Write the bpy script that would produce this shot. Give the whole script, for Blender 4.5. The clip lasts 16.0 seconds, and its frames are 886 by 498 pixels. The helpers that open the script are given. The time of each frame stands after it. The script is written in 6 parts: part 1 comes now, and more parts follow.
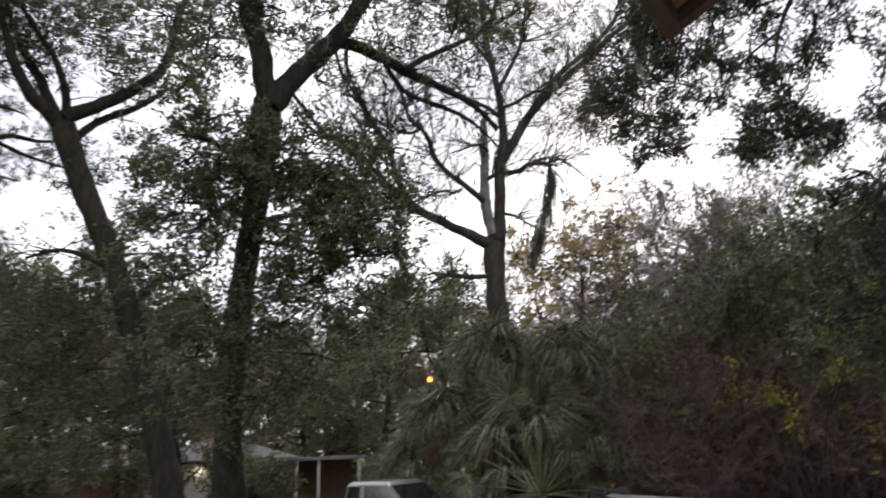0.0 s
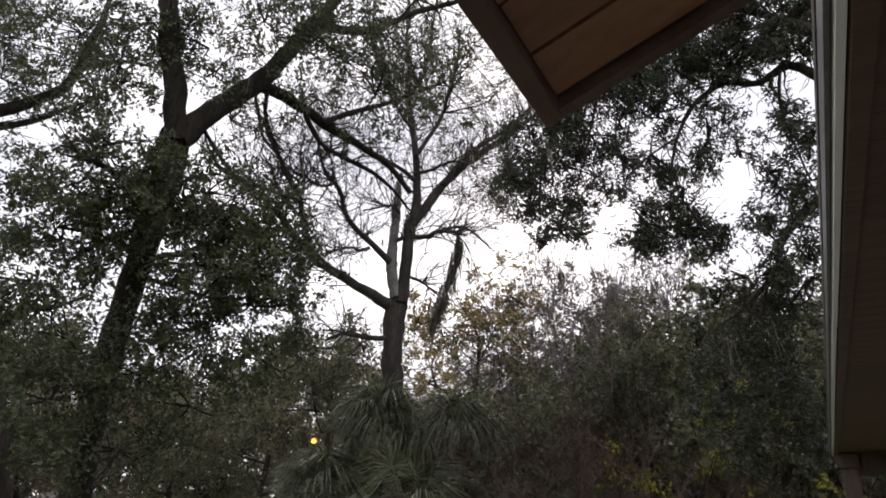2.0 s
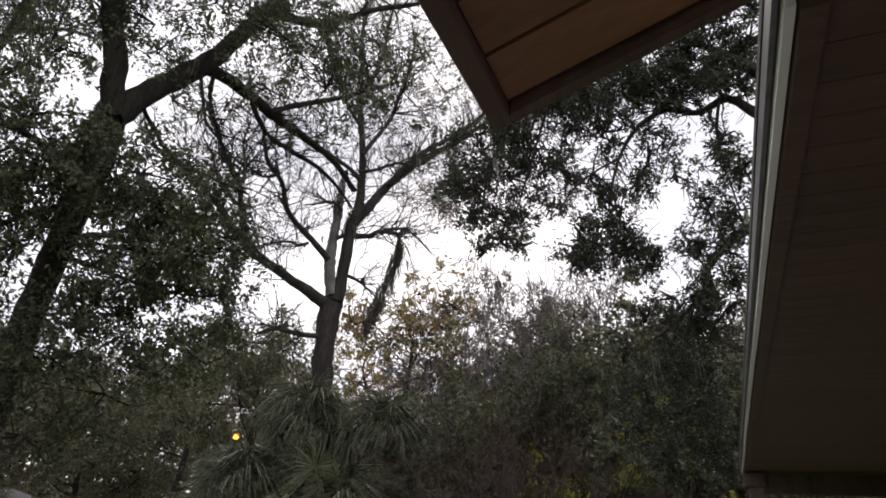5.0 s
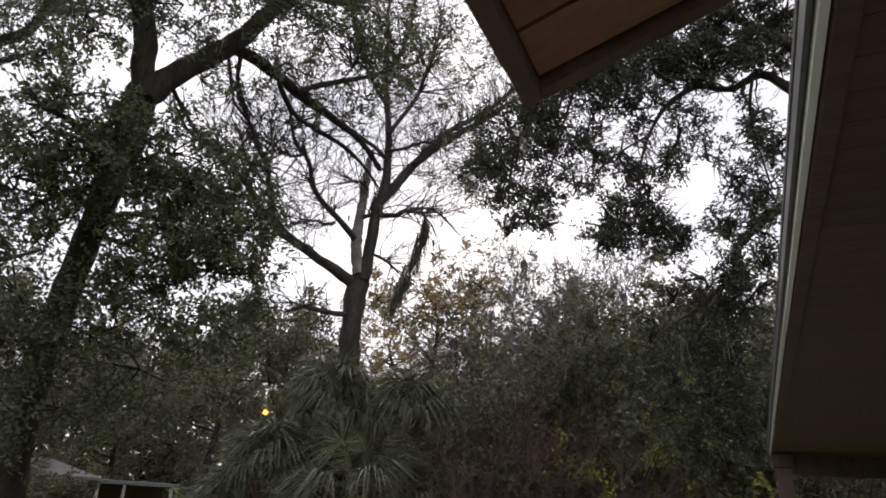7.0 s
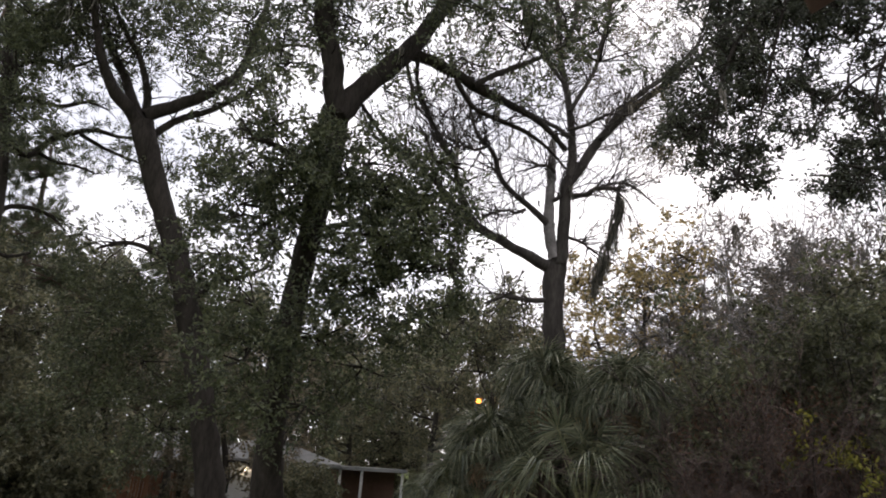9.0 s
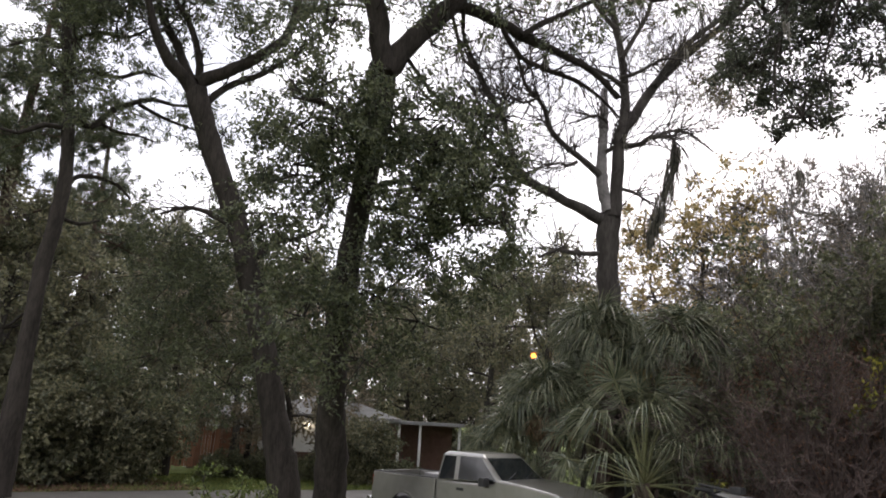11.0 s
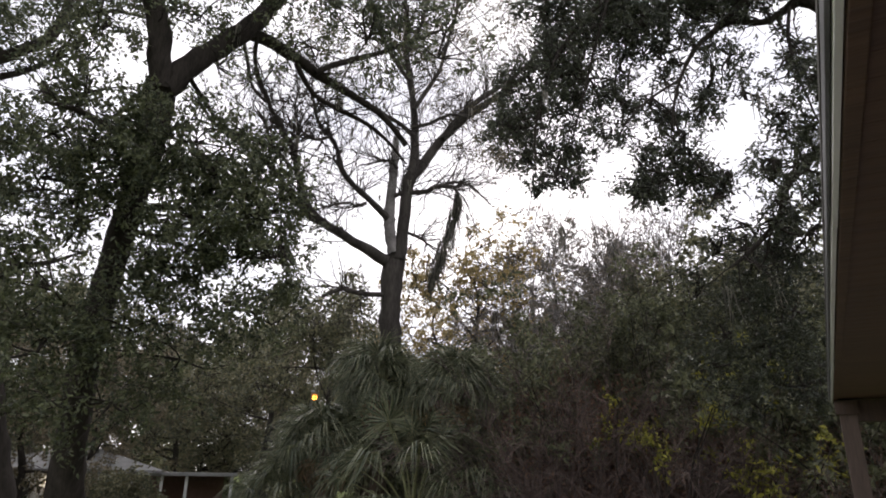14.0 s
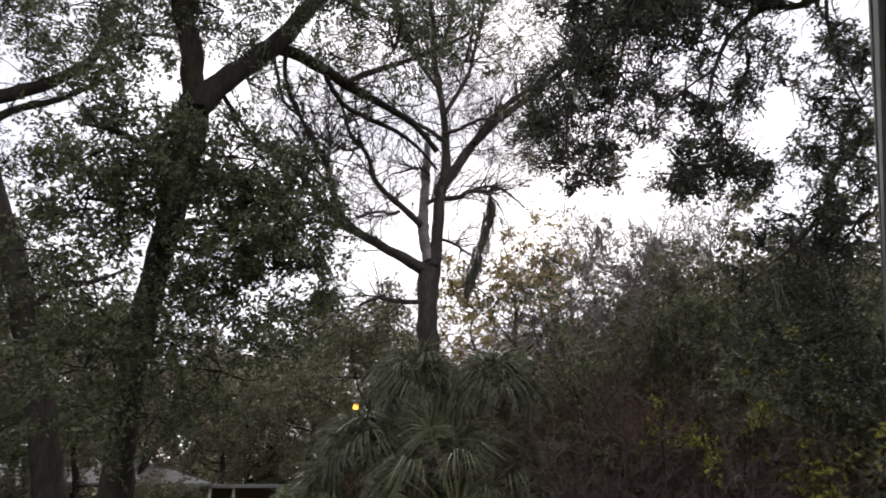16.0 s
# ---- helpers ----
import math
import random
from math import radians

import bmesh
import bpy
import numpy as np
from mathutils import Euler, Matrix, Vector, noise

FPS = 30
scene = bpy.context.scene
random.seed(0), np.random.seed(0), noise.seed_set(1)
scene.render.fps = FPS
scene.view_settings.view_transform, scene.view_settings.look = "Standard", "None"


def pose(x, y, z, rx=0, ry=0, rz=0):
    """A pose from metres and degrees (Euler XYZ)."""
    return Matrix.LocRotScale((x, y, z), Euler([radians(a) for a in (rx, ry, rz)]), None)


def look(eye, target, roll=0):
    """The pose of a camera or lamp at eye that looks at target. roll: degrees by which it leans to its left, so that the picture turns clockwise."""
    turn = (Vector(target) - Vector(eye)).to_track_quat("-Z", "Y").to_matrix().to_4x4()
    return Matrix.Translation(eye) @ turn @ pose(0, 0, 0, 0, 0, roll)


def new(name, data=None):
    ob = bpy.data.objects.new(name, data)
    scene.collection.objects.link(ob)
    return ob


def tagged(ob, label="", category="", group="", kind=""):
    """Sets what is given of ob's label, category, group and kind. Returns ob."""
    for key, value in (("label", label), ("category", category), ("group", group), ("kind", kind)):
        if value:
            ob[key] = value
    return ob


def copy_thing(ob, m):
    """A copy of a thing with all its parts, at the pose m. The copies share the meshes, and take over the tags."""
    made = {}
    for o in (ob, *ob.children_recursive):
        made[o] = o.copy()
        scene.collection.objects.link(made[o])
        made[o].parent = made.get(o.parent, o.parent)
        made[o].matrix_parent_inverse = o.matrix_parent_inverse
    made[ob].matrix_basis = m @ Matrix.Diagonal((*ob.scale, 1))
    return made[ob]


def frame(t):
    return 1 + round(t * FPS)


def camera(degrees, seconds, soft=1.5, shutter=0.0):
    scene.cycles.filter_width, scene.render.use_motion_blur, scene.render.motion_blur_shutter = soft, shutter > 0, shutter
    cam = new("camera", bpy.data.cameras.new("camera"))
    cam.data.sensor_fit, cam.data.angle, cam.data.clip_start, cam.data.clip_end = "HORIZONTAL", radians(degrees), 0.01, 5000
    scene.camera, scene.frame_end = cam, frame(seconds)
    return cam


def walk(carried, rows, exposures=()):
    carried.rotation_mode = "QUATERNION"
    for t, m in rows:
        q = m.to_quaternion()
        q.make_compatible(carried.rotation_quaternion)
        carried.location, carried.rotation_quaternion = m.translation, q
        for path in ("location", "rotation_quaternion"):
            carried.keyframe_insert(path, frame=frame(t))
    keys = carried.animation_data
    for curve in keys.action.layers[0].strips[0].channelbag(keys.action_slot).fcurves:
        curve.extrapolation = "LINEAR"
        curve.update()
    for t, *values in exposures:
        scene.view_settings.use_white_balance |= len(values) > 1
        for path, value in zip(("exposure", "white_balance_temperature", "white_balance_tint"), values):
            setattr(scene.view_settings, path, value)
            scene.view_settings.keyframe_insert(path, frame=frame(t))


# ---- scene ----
cam = camera(69.2, 16.0, soft=1.8, shutter=0.4)
PATH = [
    (0, (-0.613, -0.334, 2.291), (-1.7944, 1.1646, 2.8907), -2.3),
    (0.5, (-0.651, -0.174, 2.388), (-1.6534, 1.4233, 3.0546), -1.3),
    (1, (-0.617, -0.174, 2.378), (-1.545, 1.4451, 3.0961), -0.57),
    (1.5, (-0.607, -0.185, 2.369), (-1.5014, 1.4383, 3.1206), -0.07),
    (2, (-0.607, -0.179, 2.372), (-1.5126, 1.4273, 3.1455), 0.89),
    (2.5, (-0.611, -0.17, 2.378), (-1.4874, 1.4424, 3.1725), 0.96),
    (3, (-0.613, -0.166, 2.38), (-1.436, 1.4694, 3.1846), 1),
    (3.5, (-0.609, -0.163, 2.38), (-1.4268, 1.4689, 3.1973), 1.52),
    (4, (-0.607, -0.16, 2.382), (-1.397, 1.4851, 3.2008), 1.74),
    (4.2, (-0.608, -0.162, 2.378), (-1.3786, 1.4928, 3.1955), 1.82),
    (6.3, (-0.624, -0.144, 2.381), (-1.3564, 1.5649, 3.1178), 3.53),
    (6.5, (-0.623, -0.152, 2.378), (-1.3832, 1.5473, 3.1096), 3.5),
    (7, (-0.617, -0.171, 2.366), (-1.4343, 1.5039, 3.091), 3.82),
    (7.5, (-0.646, -0.175, 2.349), (-1.585, 1.4404, 3.0632), 3.53),
    (8, (-0.633, -0.131, 2.38), (-1.7754, 1.3571, 3.073), 3.52),
    (8.5, (-0.693, -0.111, 2.401), (-1.9509, 1.2913, 3.0731), 4.09),
    (9, (-0.75, -0.042, 2.446), (-2.0661, 1.3189, 3.0912), 3.71),
    (9.2, (-0.761, -0.034, 2.438), (-2.1, 1.3021, 3.0884), 3.74),
    (11.3, (-0.762, -0.047, 2.316), (-2.2093, 1.2433, 2.8052), 3.04),
    (11.5, (-0.706, -0.043, 2.322), (-2.0649, 1.3407, 2.8099), 2.26),
    (12, (-0.682, -0.038, 2.33), (-1.85, 1.5017, 2.8458), 1.46),
    (12.5, (-0.642, -0.039, 2.332), (-1.6671, 1.5876, 2.8816), 1.15),
    (13, (-0.616, 0.013, 2.328), (-1.5831, 1.6698, 2.8932), 1.35),
    (13.5, (-0.588, 0.162, 2.31), (-1.5521, 1.7972, 2.9413), 1.03),
    (14, (-0.602, 0.227, 2.291), (-1.541, 1.8629, 2.9558), 0.86),
    (14.5, (-0.595, 0.245, 2.277), (-1.4947, 1.8968, 2.9577), 0.36),
    (15, (-0.616, 0.279, 2.281), (-1.505, 1.9319, 2.9714), 0.12),
    (15.5, (-0.623, 0.286, 2.288), (-1.5654, 1.9096, 2.9796), 0.02),
    (16, (-0.627, 0.32, 2.266), (-1.657, 1.8909, 2.9525), -0.14),
]
walk(cam, [(t, look(eye, target, roll)) for t, eye, target, roll in PATH],
     [(0.0, 0.77, 6600, 15), (0.6, 0.56, 6600, 15), (3.5, 0.45, 6600, 15), (7.0, 0.48, 6600, 15), (9.0, 0.63, 6600, 15), (11.3, 1.05, 6600, 15),
      (12.5, 0.92, 6600, 15), (14.5, 0.67, 6600, 15), (16.0, 0.68, 6600, 15)])

# ---- light ----
world = bpy.data.worlds.new("overcast_sky")
scene.world = world
world.use_nodes = True
wn, wl = world.node_tree.nodes, world.node_tree.links
wn.clear()
w_out = wn.new("ShaderNodeOutputWorld")
w_mix = wn.new("ShaderNodeMixShader")
w_clear, w_cloud = wn.new("ShaderNodeBackground"), wn.new("ShaderNodeBackground")
w_sky = wn.new("ShaderNodeTexSky")
w_sky.sky_type, w_sky.sun_disc = "NISHITA", False
w_sky.sun_elevation, w_sky.sun_rotation = radians(28), radians(-20)
w_clear.inputs["Strength"].default_value = 0.1
w_co, w_map, w_noise, w_ramp = (wn.new("ShaderNode" + k) for k in ("TexCoord", "Mapping", "TexNoise", "ValToRGB"))
w_map.inputs["Scale"].default_value = (1.6, 1.6, 4.0)
w_noise.inputs["Scale"].default_value, w_noise.inputs["Detail"].default_value = 1.7, 5.0
w_ramp.color_ramp.elements[0].position, w_ramp.color_ramp.elements[0].color = 0.36, (0.58, 0.6, 0.66, 1)
w_ramp.color_ramp.elements[1].position, w_ramp.color_ramp.elements[1].color = 0.62, (1.0, 1.0, 1.02, 1)
w_cloud.inputs["Strength"].default_value = 1.2
w_mix.inputs["Fac"].default_value = 0.88
wl.new(w_co.outputs["Generated"], w_map.inputs["Vector"])
wl.new(w_map.outputs["Vector"], w_noise.inputs["Vector"])
wl.new(w_noise.outputs["Fac"], w_ramp.inputs["Fac"])
wl.new(w_ramp.outputs["Color"], w_cloud.inputs["Color"])
wl.new(w_sky.outputs["Color"], w_clear.inputs["Color"])
wl.new(w_clear.outputs["Background"], w_mix.inputs[1])
wl.new(w_cloud.outputs["Background"], w_mix.inputs[2])
wl.new(w_mix.outputs["Shader"], w_out.inputs["Surface"])

sun_data = bpy.data.lights.new("sun", "SUN")
sun_data.energy, sun_data.angle, sun_data.color = 0.6, radians(25), (1.0, 0.96, 0.9)
sun = new("sun", sun_data)
sun.matrix_world = look((0, 0, 40), (8, -18, 14))


# ---- materials ----
def material(name, low, high, scale=8.0, rough=0.8, bump=0.0, metal=0.0, stretch=(1, 1, 1), fine=6.0, wear=None, thin=0.0,
             random_shift=0.0, island=False, coat=0.0, detail=5.0):
    """A surface whose colour wanders between low and high at two scales, with fine relief; wear: a third colour in patches."""
    m = bpy.data.materials.new(name)
    m.use_nodes = True
    n, l = m.node_tree.nodes, m.node_tree.links
    b = n["Principled BSDF"]
    b.inputs["Roughness"].default_value, b.inputs["Metallic"].default_value = rough, metal
    b.inputs["Specular IOR Level"].default_value = 0.12 if rough > 0.9 else 0.5
    b.inputs["Coat Weight"].default_value, b.inputs["Coat Roughness"].default_value = coat, 0.08
    co, mp, big, small, add, ramp = (n.new("ShaderNode" + k) for k in ("TexCoord", "Mapping", "TexNoise", "TexNoise", "MixRGB", "ValToRGB"))
    mp.inputs["Scale"].default_value = stretch
    l.new(co.outputs["Object"], mp.inputs["Vector"])
    for tex, s in ((big, scale), (small, scale * fine)):
        tex.inputs["Scale"].default_value, tex.inputs["Detail"].default_value = s, detail
        l.new(mp.outputs["Vector"], tex.inputs["Vector"])
    add.inputs["Fac"].default_value = 0.45
    l.new(big.outputs["Fac"], add.inputs["Color1"])
    l.new(small.outputs["Fac"], add.inputs["Color2"])
    last = add.outputs["Color"]
    if random_shift:
        src = n.new("ShaderNodeNewGeometry" if island else "ShaderNodeObjectInfo")
        shift, total = n.new("ShaderNodeMath"), n.new("ShaderNodeMath")
        shift.operation, total.operation = "MULTIPLY_ADD", "ADD"
        shift.inputs[1].default_value, shift.inputs[2].default_value = random_shift, -random_shift / 2
        l.new(src.outputs["Random Per Island" if island else "Random"], shift.inputs[0])
        l.new(last, total.inputs[0])
        l.new(shift.outputs[0], total.inputs[1])
        last = total.outputs[0]
    ramp.color_ramp.elements[0].position, ramp.color_ramp.elements[0].color = 0.3, (*low, 1)
    ramp.color_ramp.elements[1].position, ramp.color_ramp.elements[1].color = 0.7, (*high, 1)
    if wear:
        e = ramp.color_ramp.elements.new(0.78)
        e.color = (*wear, 1)
    l.new(last, ramp.inputs["Fac"])
    l.new(ramp.outputs["Color"], b.inputs["Base Color"])
    if bump:
        bp = n.new("ShaderNodeBump")
        bp.inputs["Strength"].default_value, bp.inputs["Distance"].default_value = bump, 0.02
        l.new(small.outputs["Fac"], bp.inputs["Height"])
        l.new(bp.outputs["Normal"], b.inputs["Normal"])
    if thin:
        tr, mx = n.new("ShaderNodeBsdfTranslucent"), n.new("ShaderNodeMixShader")
        mx.inputs["Fac"].default_value = thin
        l.new(ramp.outputs["Color"], tr.inputs["Color"])
        l.new(b.outputs["BSDF"], mx.inputs[1])
        l.new(tr.outputs["BSDF"], mx.inputs[2])
        l.new(mx.outputs["Shader"], n["Material Output"].inputs["Surface"])
    return m


def glowing(name, colour, strength):
    m = material(name, colour, colour)
    b = m.node_tree.nodes["Principled BSDF"]
    b.inputs["Emission Color"].default_value, b.inputs["Emission Strength"].default_value = (*colour, 1), strength
    return m


def leaf_material(name, low, high, rough=0.5, thin=0.3):
    low, high = [tuple(c * k for c, k in zip(col, (1.13, 1.06, 1.0))) for col in (low, high)]
    return material(name, low, high, scale=0.9, rough=rough, fine=9.0, thin=thin, random_shift=0.5, island=True)


BARK = material("oak_bark", (0.014, 0.012, 0.0105), (0.055, 0.047, 0.041), scale=5, rough=0.95, bump=0.9, stretch=(1, 1, 0.22), fine=5)
PALE_BARK = material("grey_bark", (0.026, 0.023, 0.021), (0.1, 0.09, 0.081), scale=4, rough=0.95, bump=0.8, stretch=(1, 1, 0.25), fine=5)
# twig grey lifted to stand for distance haze; also the pale dead stem
HAZE_GREY_BARK = material("haze_grey_twigs", (0.1, 0.094, 0.09), (0.3, 0.28, 0.272), scale=3, rough=0.95, bump=0.5, fine=5)
PINE_BARK = material("pine_bark", (0.05, 0.038, 0.031), (0.16, 0.12, 0.095), scale=5, rough=0.95, bump=0.9, stretch=(1, 1, 0.3), fine=4)
OAK_LEAF = leaf_material("oak_leaf", (0.03, 0.042, 0.022), (0.1, 0.12, 0.06))
NEAR_LEAF = leaf_material("glossy_oak_leaf", (0.02, 0.027, 0.018), (0.062, 0.074, 0.045), rough=0.42)
SPARSE_LEAF = leaf_material("winter_leaf", (0.06, 0.058, 0.036), (0.17, 0.155, 0.1))
TWIG_LEAF = leaf_material("grey_winter_leaf", (0.09, 0.085, 0.075), (0.23, 0.205, 0.175))
# paler than the oak leaves: haze over the wood is mixed into this colour
FAR_LEAF = leaf_material("hazy_wood_leaf", (0.07, 0.08, 0.05), (0.215, 0.22, 0.135))
OLIVE_LEAF = leaf_material("olive_leaf", (0.09, 0.085, 0.06), (0.225, 0.2, 0.14))
SHRUB_LEAF = leaf_material("shrub_leaf", (0.052, 0.062, 0.038), (0.16, 0.178, 0.1))
YELLOW_LEAF = leaf_material("yellow_leaf", (0.12, 0.13, 0.025), (0.36, 0.36, 0.07), thin=0.45)
GOLD_LEAF = leaf_material("golden_leaf", (0.15, 0.135, 0.065), (0.4, 0.32, 0.15), thin=0.45)
GREEN_LEAF = leaf_material("bright_leaf", (0.05, 0.075, 0.022), (0.13, 0.17, 0.05), thin=0.4)
RED_TWIG = material("red_brown_twigs", (0.065, 0.048, 0.042), (0.19, 0.14, 0.122), scale=3, rough=0.9, random_shift=0.4, island=True)
NEEDLE = leaf_material("pine_needle", (0.03, 0.046, 0.024), (0.1, 0.12, 0.06))
MOSS = leaf_material("grey_moss", (0.1, 0.105, 0.092), (0.28, 0.28, 0.25), rough=0.95, thin=0.5)
PALM_LEAF = leaf_material("palm_leaf", (0.055, 0.075, 0.047), (0.23, 0.255, 0.17), rough=0.22, thin=0.24)
DEAD_PALM = leaf_material("dead_palm_leaf", (0.1, 0.065, 0.035), (0.28, 0.2, 0.12), rough=0.8, thin=0.25)
PETIOLE = material("palm_petiole", (0.1, 0.12, 0.05), (0.26, 0.25, 0.12), scale=6, rough=0.5, stretch=(1, 1, 0.3))
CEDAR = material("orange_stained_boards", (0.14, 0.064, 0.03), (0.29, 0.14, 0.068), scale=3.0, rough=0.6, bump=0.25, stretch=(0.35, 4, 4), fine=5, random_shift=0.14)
# brown stain darkened below the porch boards' tone to carry the eave's shade
SOFFIT = material("shaded_stained_soffit", (0.055, 0.029, 0.018), (0.12, 0.064, 0.037), scale=3.0, rough=0.65, bump=0.25, stretch=(0.35, 4, 4), fine=5, random_shift=0.12)
EAVE_WOOD = material("dark_stained_trim", (0.06, 0.033, 0.023), (0.14, 0.082, 0.058), scale=4.0, rough=0.7, bump=0.3, stretch=(3, 0.4, 3), fine=5)
SIDING = material("brown_siding", (0.04, 0.026, 0.019), (0.1, 0.065, 0.046), scale=3, rough=0.8, bump=0.3, stretch=(3, 3, 0.4), fine=5, random_shift=0.1)
FASCIA = material("weathered_white_paint", (0.62, 0.62, 0.6), (0.82, 0.82, 0.8), scale=5, rough=0.6, bump=0.15, stretch=(1, 0.3, 1), fine=6)
GUTTER = material("grey_metal_drip", (0.07, 0.07, 0.07), (0.15, 0.15, 0.15), scale=6, rough=0.5, metal=0.5)
SHINGLE = material("asphalt_shingle", (0.07, 0.065, 0.06), (0.16, 0.15, 0.14), scale=6, rough=0.95, bump=0.6, random_shift=0.2)
FAR_ROOF = material("grey_roofing", (0.15, 0.15, 0.15), (0.3, 0.3, 0.29), scale=2, rough=0.85, bump=0.2)
STUCCO = material("pale_house_paint", (0.55, 0.55, 0.53), (0.75, 0.75, 0.73), scale=1.5, rough=0.85, bump=0.15)
BRICK_RED = material("red_brown_brick", (0.12, 0.07, 0.056), (0.21, 0.12, 0.095), scale=6, rough=0.9, bump=0.4)
FENCE_WOOD = material("weathered_red_fence", (0.17, 0.075, 0.045), (0.36, 0.18, 0.11), scale=3, rough=0.85, bump=0.3, stretch=(2, 2, 0.3), random_shift=0.3)
ASPHALT = material("wet_asphalt", (0.055, 0.052, 0.048), (0.115, 0.11, 0.1), scale=1.2, rough=0.55, bump=0.25, fine=30)
LAWN = material("lawn_soil", (0.06, 0.085, 0.022), (0.15, 0.18, 0.05), scale=0.35, rough=0.95, bump=0.5, fine=14, wear=(0.2, 0.13, 0.07))
GRASS = leaf_material("grass_blade", (0.06, 0.1, 0.025), (0.2, 0.23, 0.07), thin=0.3)
STRAW = leaf_material("fallen_leaf", (0.07, 0.044, 0.032), (0.2, 0.125, 0.085), rough=0.9, thin=0.1)
CONCRETE = material("porch_concrete", (0.25, 0.24, 0.22), (0.42, 0.41, 0.38), scale=2, rough=0.9, bump=0.3)
SILVER = material("silver_car_paint", (0.225, 0.218, 0.197), (0.3, 0.292, 0.268), scale=1.0, rough=0.32, metal=0.6, coat=0.8)
NAVY = material("dark_blue_car_paint", (0.012, 0.016, 0.035), (0.022, 0.03, 0.06), scale=1.0, rough=0.3, metal=0.3, coat=1.0)
BOAT_WHITE = material("white_gelcoat", (0.5, 0.5, 0.48), (0.68, 0.68, 0.66), scale=3, rough=0.4, coat=0.3)
BOAT_GREY = material("grey_boat_floor", (0.25, 0.25, 0.25), (0.4, 0.4, 0.4), scale=8, rough=0.8, bump=0.2)
BOAT_RED = material("faded_red_vinyl", (0.16, 0.02, 0.025), (0.27, 0.04, 0.045), scale=5, rough=0.5)
BOAT_TEAL = material("teal_stripe", (0.03, 0.2, 0.18), (0.06, 0.32, 0.28), scale=5, rough=0.4)
RUBBER = material("tyre_rubber", (0.012, 0.012, 0.012), (0.03, 0.03, 0.03), scale=8, rough=0.85, bump=0.2)
RIM = material("alloy_rim", (0.35, 0.35, 0.36), (0.5, 0.5, 0.5), scale=6, rough=0.35, metal=0.9)
CHROME = material("chrome", (0.6, 0.6, 0.6), (0.75, 0.75, 0.75), scale=4, rough=0.12, metal=1.0)
PLASTIC = material("black_plastic", (0.012, 0.012, 0.013), (0.03, 0.03, 0.03), scale=8, rough=0.6)
CAR_GLASS = material("tinted_car_glass", (0.012, 0.014, 0.016), (0.02, 0.023, 0.026), scale=2, rough=0.05, coat=1.0)
LENS = material("clear_lamp_lens", (0.5, 0.5, 0.5), (0.7, 0.7, 0.7), scale=6, rough=0.12, coat=1.0)
AMBER = material("amber_lens", (0.22, 0.09, 0.03), (0.32, 0.14, 0.05), scale=6, rough=0.2)
RED_LENS = material("red_lens", (0.3, 0.01, 0.01), (0.45, 0.03, 0.03), scale=6, rough=0.2)
STEEL = material("galvanised_steel", (0.25, 0.25, 0.25), (0.4, 0.4, 0.4), scale=5, rough=0.5, metal=0.8)
SODIUM = glowing("sodium_glow", (1.0, 0.36, 0.05), 4.5)
BULB = glowing("porch_bulb_glow", (1.0, 0.85, 0.6), 9.0)
WINDOW = material("dark_window_glass", (0.02, 0.022, 0.024), (0.04, 0.044, 0.046), scale=2, rough=0.06)


# ---- mesh helpers ----
def mesh_object(name, verts, faces, mat, parent=None, label="", smooth=False):
    """An object from arrays of corners and faces."""
    me = bpy.data.meshes.new(name)
    me.from_pydata([tuple(v) for v in verts] if not isinstance(verts, np.ndarray) else verts.tolist(), [],
                   faces if not isinstance(faces, np.ndarray) else faces.tolist())
    if smooth:
        me.polygons.foreach_set("use_smooth", np.ones(len(me.polygons), bool))
    me.materials.append(mat)
    ob = new(name, me)
    ob.parent = parent
    return tagged(ob, label)


def part(name, bm, mat, parent=None, label="", smooth=False):
    me = bpy.data.meshes.new(name)
    bm.to_mesh(me)
    bm.free()
    if smooth:
        me.polygons.foreach_set("use_smooth", np.ones(len(me.polygons), bool))
    me.materials.append(mat)
    ob = new(name, me)
    ob.parent = parent
    return tagged(ob, label)


def thing(name, m, label, category, group="", kind=""):
    ob = new(name)
    ob.matrix_basis = m
    ob.empty_display_size = 0.2
    return tagged(ob, label, category, group, kind)


def box(lo, hi, bevel=0.0, bm=None):
    bm = bm or bmesh.new()
    size, mid = [b - a for a, b in zip(lo, hi)], [(a + b) / 2 for a, b in zip(lo, hi)]
    made = bmesh.ops.create_cube(bm, size=1, matrix=Matrix.LocRotScale(mid, None, size))
    if bevel:
        edges = list({e for v in made["verts"] for e in v.link_edges})
        bmesh.ops.bevel(bm, geom=edges, offset=bevel, segments=2, profile=0.6, affect="EDGES")
    return bm


def rod(a, b, r, r2=None, sides=10, bm=None):
    bm = bm or bmesh.new()
    a, b = Vector(a), Vector(b)
    turn = (b - a).to_track_quat("Z", "Y").to_matrix().to_4x4()
    bmesh.ops.create_cone(bm, cap_ends=True, segments=sides, radius1=r, radius2=r if r2 is None else r2, depth=(b - a).length,
                          matrix=Matrix.Translation((a + b) / 2) @ turn)
    return bm


